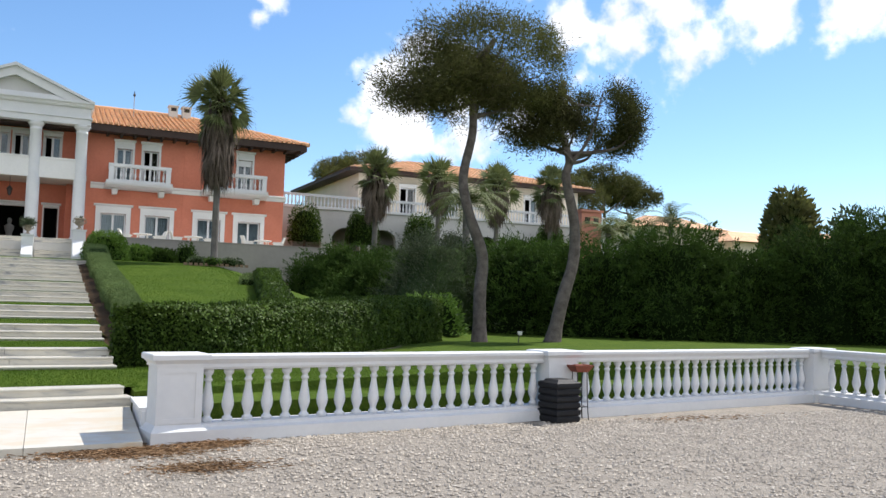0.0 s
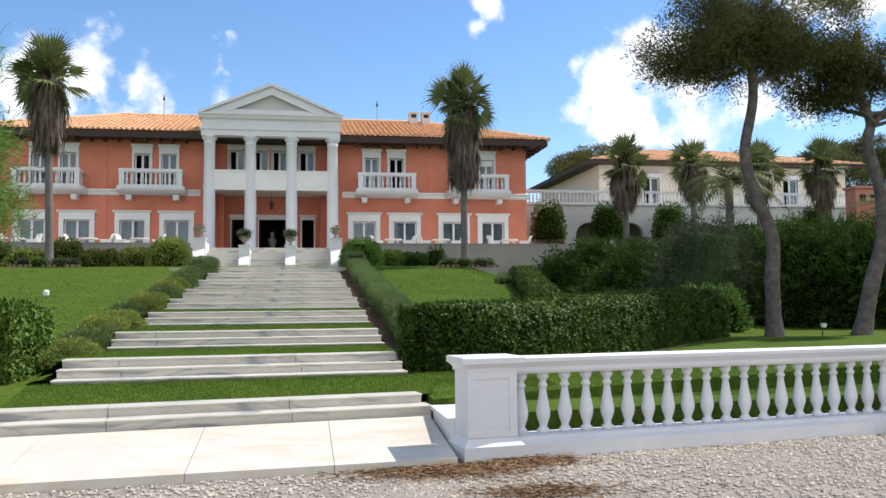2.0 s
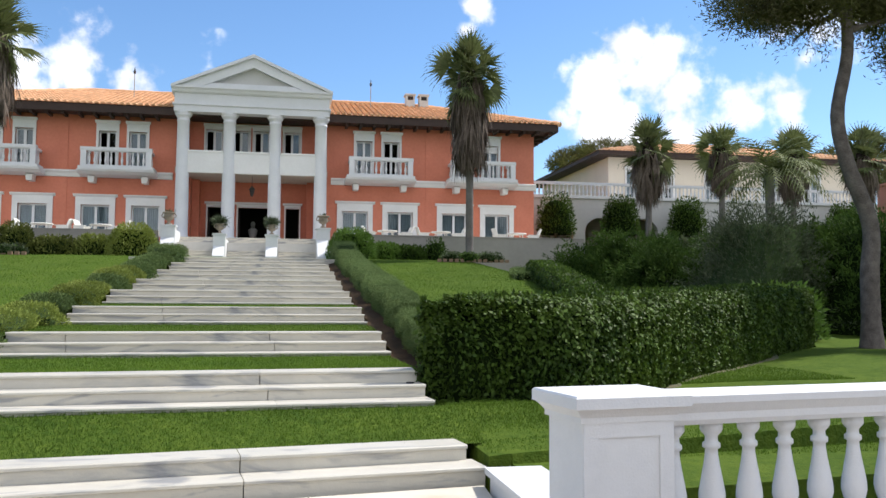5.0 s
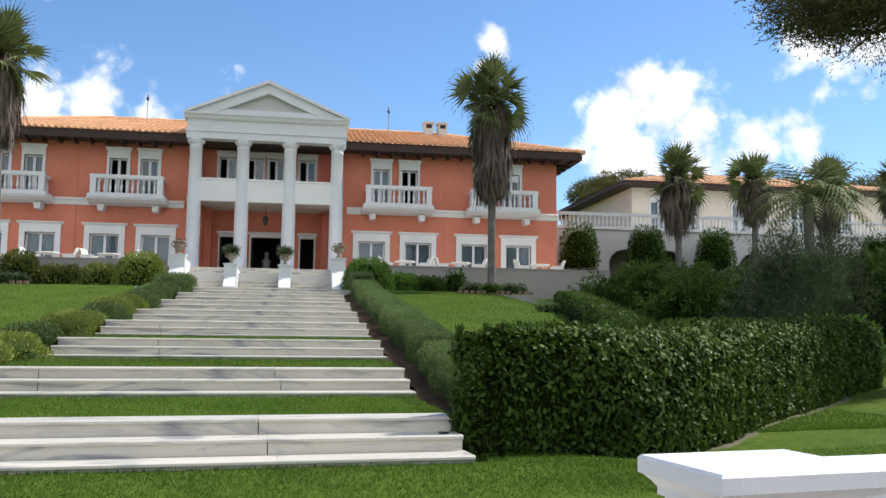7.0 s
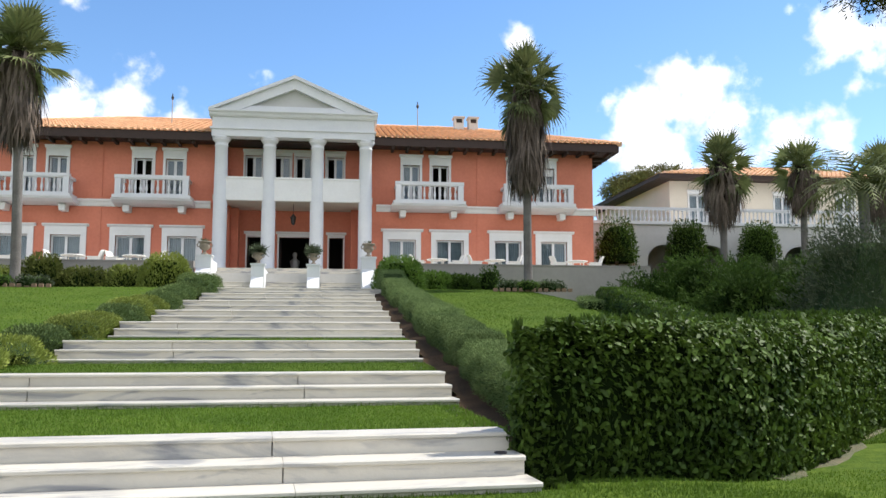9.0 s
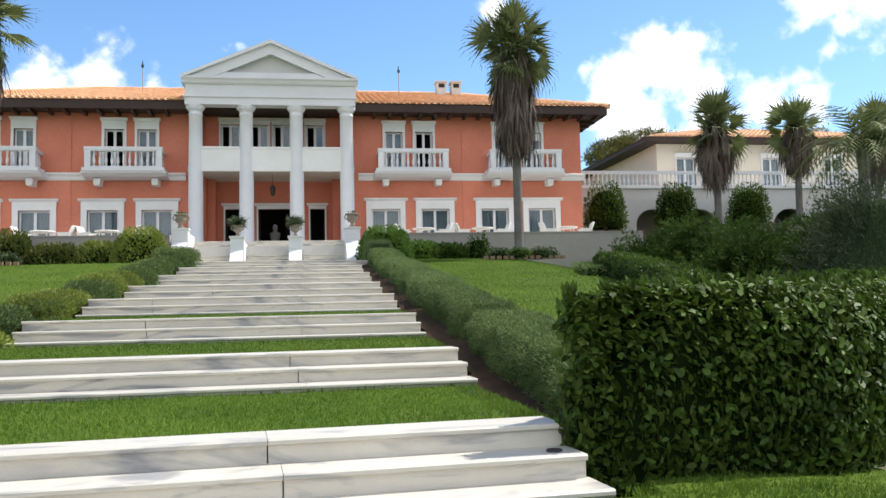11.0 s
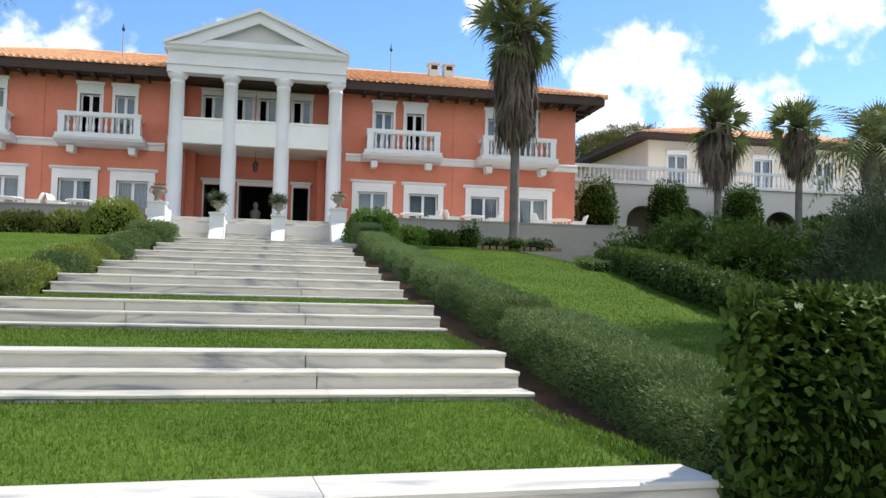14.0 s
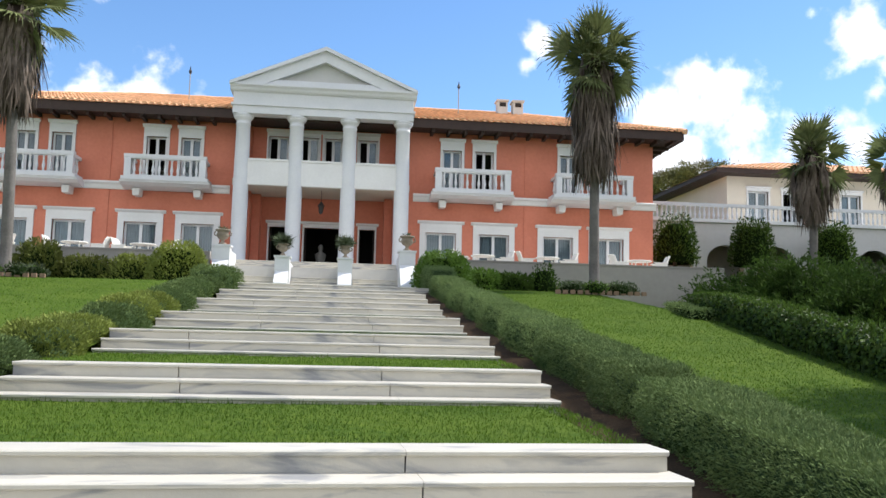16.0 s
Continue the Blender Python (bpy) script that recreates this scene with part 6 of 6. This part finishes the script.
for i, h in enumerate(holes):
    window((h[0] + h[1]) / 2, h[2], h[3], h[1] - h[0], 0.04, i % 2 == 0, open_left=i % 3 == 1, lintel=0.15, parent=v2, jamb=0.10)
ov = 1.0
part("soffit", Mesh().box(-ov, 18.5 + ov, -ov, 14 + ov, 5.1, 5.35), M_BROWN, v2)
part("roof", Mesh().add([(-ov - 0.05, -ov - 0.05, 5.35), (18.5 + ov, -ov - 0.05, 5.35), (18.5 + ov, 15.05, 5.35), (-ov - 0.05, 15.05, 5.35), (6.4, 7, 7.5), (12.1, 7, 7.5)], [(0, 1, 5, 4), (1, 2, 5), (2, 3, 4, 5), (3, 0, 4)]), M_TILE, v2)
upv = Vector((0, 8.05, 2.15))
fl = upv.length
upv.normalize()
cols = []
for k in range(68):
    x = -ov + (k + 0.5) * 20.5 / 68
    L = fl * min(1.0, (x + ov) / 7.4, (18.5 + ov - x) / 7.4)
    if L > 0.4:
        cols.append((Vector((x, -ov - 0.05, 5.35)), Vector((1, 0, 0)), upv, L))
tagged(part("roof_tiles", tiles(0.5, cols), M_TILE, v2), kind="stuff")
te = thing("long_terrace", (12.9, 52.0, 3.5), "grey terrace with arches and white balustrade", "terrace")
arch = Mesh()
xs_a = [1.7 + 2.55 * k for k in range(9)]
zt, z_spring = 4.05, 2.2
edge = 0.0
for xc in xs_a:
    ra = 0.92
    arch.box(edge, xc - ra, 0, 0.4, 0, zt)
    n = 10
    v = []
    for q in range(n + 1):
        a = math.pi - math.pi * q / n
        v += [(xc + ra * math.cos(a), 0, z_spring + ra * math.sin(a) * 0.85), (xc + ra * math.cos(a), 0, zt), (xc + ra * math.cos(a), 0.4, z_spring + ra * math.sin(a) * 0.85)]
    arch.add(v, [(3 * q, 3 * q + 3, 3 * q + 4, 3 * q + 1) for q in range(n)] + [(3 * q, 3 * q + 2, 3 * q + 5, 3 * q + 3) for q in range(n)])
    edge = xc + ra
arch.box(edge, 26, 0, 0.4, 0, zt)
part("arcade_wall", arch, M_PALE, te, weld=True)
part("arcade_back", Mesh().box(0, 26, 1.6, 1.8, 0, 4.0), M_WALL, te)
part("deck", Mesh().box(-0.1, 26.1, -0.12, 5.0, zt, zt + 0.16), M_WHITE2, te)
tb = Mesh().lathe([(r * 0.85, z * 0.95) for r, z in BAL_PROFILE], 6).data("terrace_baluster", M_WHITE, True)
for k in range(110):
    part("baluster", tb, M_WHITE, te, at=(0.2 + k * 25.6 / 109, 0.1, zt + 0.16))
part("rail", Mesh().box(0, 26, -0.02, 0.22, zt + 0.79, zt + 0.93), M_WHITE, te)
for k, x in enumerate((14.0, 17.7, 21.6, 31.4)):
    foot, full = planted(x, 50.4, 5.6, 1.85)
    th = mound("clipped_bush", foot, 0.98, 0.95, full, 0.14, M_LAUREL, 2400, "dark clipped round bush before the long terrace", "bush", "clipped bushes of the terrace", seed=160 + k, lumps=0.08, foot=1 - 2.1 / full)
    part("stem", Mesh().tube([(0, 0, 0), (0, 0, full - 1.6)], [0.12, 0.09], 8), M_BARK, th)
fan_palm(*planted(14.7, 40.0, 4.0, 4.1), 2.50, "fan palm with brown skirt before the cream villa", 41, blade=0.98, r0=0.15, fronds=34, dead=150, detail=11, skirt_r=0.66, taper=0.5)
fan_palm(*planted(18.6, 41.0, 4.0, 4.4), 2.10, "shorter fan palm beside the cream villa", 42, blade=0.92, r0=0.15, fronds=34, dead=150, detail=11, skirt_r=0.66, taper=0.5)
feather_palm(*planted(17.6, 35.6, 4.0, 2.5), "feather-leaved date palm with arching fronds", 43, 2.9, 46)
fan_palm(*planted(22.4, 41.5, 4.4, 4.0), 2.40, "fan palm among the shrubs behind the belt", 44, blade=0.95, r0=0.15, fronds=34, dead=150, detail=11, skirt_r=0.66, taper=0.5)
fan_palm(*planted(25.6, 41.0, 4.4, 4.0), 2.50, "fan palm with dark brown skirt near the pink chimney", 45, blade=1.0, r0=0.15, fronds=34, dead=150, detail=11, skirt_r=0.66, taper=0.5)
feather_palm(*planted(37.5, 45.0, 4.2, 3.4), "spreading palm above the conifer belt", 46, 3.0)
feather_palm(*planted(34.5, 46.0, 4.2, 2.6), "low spreading palm above the conifer belt", 47, 2.8)
feather_palm(*planted(31.0, 43.0, 4.0, 2.4), "low leafy palm behind the conifers", 48, 2.6)
th = thing("pink_chimney", (32.9, 48.0, 4.0), "pink rendered chimney with two dark vents", "chimney")
part("stack", Mesh().box(-0.8, 0.8, -0.5, 0.5, 0, 4.2).box(-0.9, 0.9, -0.6, 0.6, 4.2, 4.35), M_PINK, th)
for s in (-0.35, 0.35):
    # vent openings are near-black plates, their shade put into the colour
    part("vent", Mesh().box(s - 0.2, s + 0.2, -0.52, -0.501, 3.4, 3.85), M_INNERSHADE, th)

# ---- far pines and houses ----
for k, (x, y, z, hgt, wx, hz) in enumerate([(26.8, 76, 8.0, 5.7, 5.4, 2.6), (38, 70, 5.0, 6.5, 4.5, 2.2), (33.0, 62, 5.0, 6.0, 4.2, 2.4), (40.0, 62, 5.0, 6.2, 4.5, 2.6), (47.0, 66, 4.5, 8.8, 4.6, 2.4), (51.5, 68, 4.5, 8.2, 3.6, 2.0)]):
    (x, y, z), hgt = planted(x, y, z, hgt)
    pine("far_pine", (x, y, z), [(0, 0, 0), (0.3, 0, hgt * 0.4), (0, 0, hgt * 0.8)], 0.3, [((-wx * 0.45, 0, hgt), (wx * 0.5, 2, hz * 0.5), 1), ((wx * 0.4, 0, hgt), (wx * 0.55, 2, hz * 0.55), 1.2), ((0, 0, hgt + hz * 0.3), (wx * 0.6, 2, hz * 0.5), 1)],
         "distant umbrella pine behind the houses", 200 + k, tufts=2600 if k == 0 else 1300, needle=0.34, per=12, limbs=5, gap=-0.2)
mound("round_tree", (66.5, 62.0, 4.5), 2.6, 2.6, 9.1, 0.7, M_PINE, 2600, "rounded dark pine on the far slope", "tree", seed=210, lumps=0.3)
mound("round_tree", (72.5, 60.0, 4.5), 2.2, 2.2, 7.9, 0.6, M_OLIVE, 700, "sparse grey tree on the far slope", "tree", seed=211, lumps=0.6)
for x, y, w, zt in ((69.0, 80.0, 10.0, 12.8), (84.0, 82.0, 11.0, 11.9), (104.0, 82.0, 26.0, 12.6)):
    th = thing("far_house", (x, y, 2.0), "low pale house with tiled roof on the far slope", "house", "far houses")
    part("wall", Mesh().box(-w / 2, w / 2, 0, 9, 0, zt - 3.2), M_CREAM, th)
    part("roof", Mesh().add([(-w / 2 - 1, -1, zt - 3.2), (w / 2 + 1, -1, zt - 3.2), (w / 2 + 1, 10, zt - 3.2), (-w / 2 - 1, 10, zt - 3.2), (-w / 4, 4.5, zt - 1.4), (w / 4, 4.5, zt - 1.4)], [(0, 1, 5, 4), (1, 2, 5), (2, 3, 4, 5), (3, 0, 4)]), M_TILE, th)
for k in range(16):
    a = k / 15
    x, y = 24 + 75 * a, 50 - 6 * a + 4 * math.sin(k * 2.3)
    mound("slope_bush", (x, y, ground_z(x, y) - 0.2), 4.2, 2.6, 4.2 + 1.2 * a + 0.8 * math.sin(k * 1.7) + 0.72 + 0.012 * (y - 20) - ground_z(x, y), 0.55, M_CONIF if k % 3 else M_OLIVE, 1500, "mixed green bush on the slope behind", "bush", "bushes of the far slope", seed=220 + k, lumps=0.35)
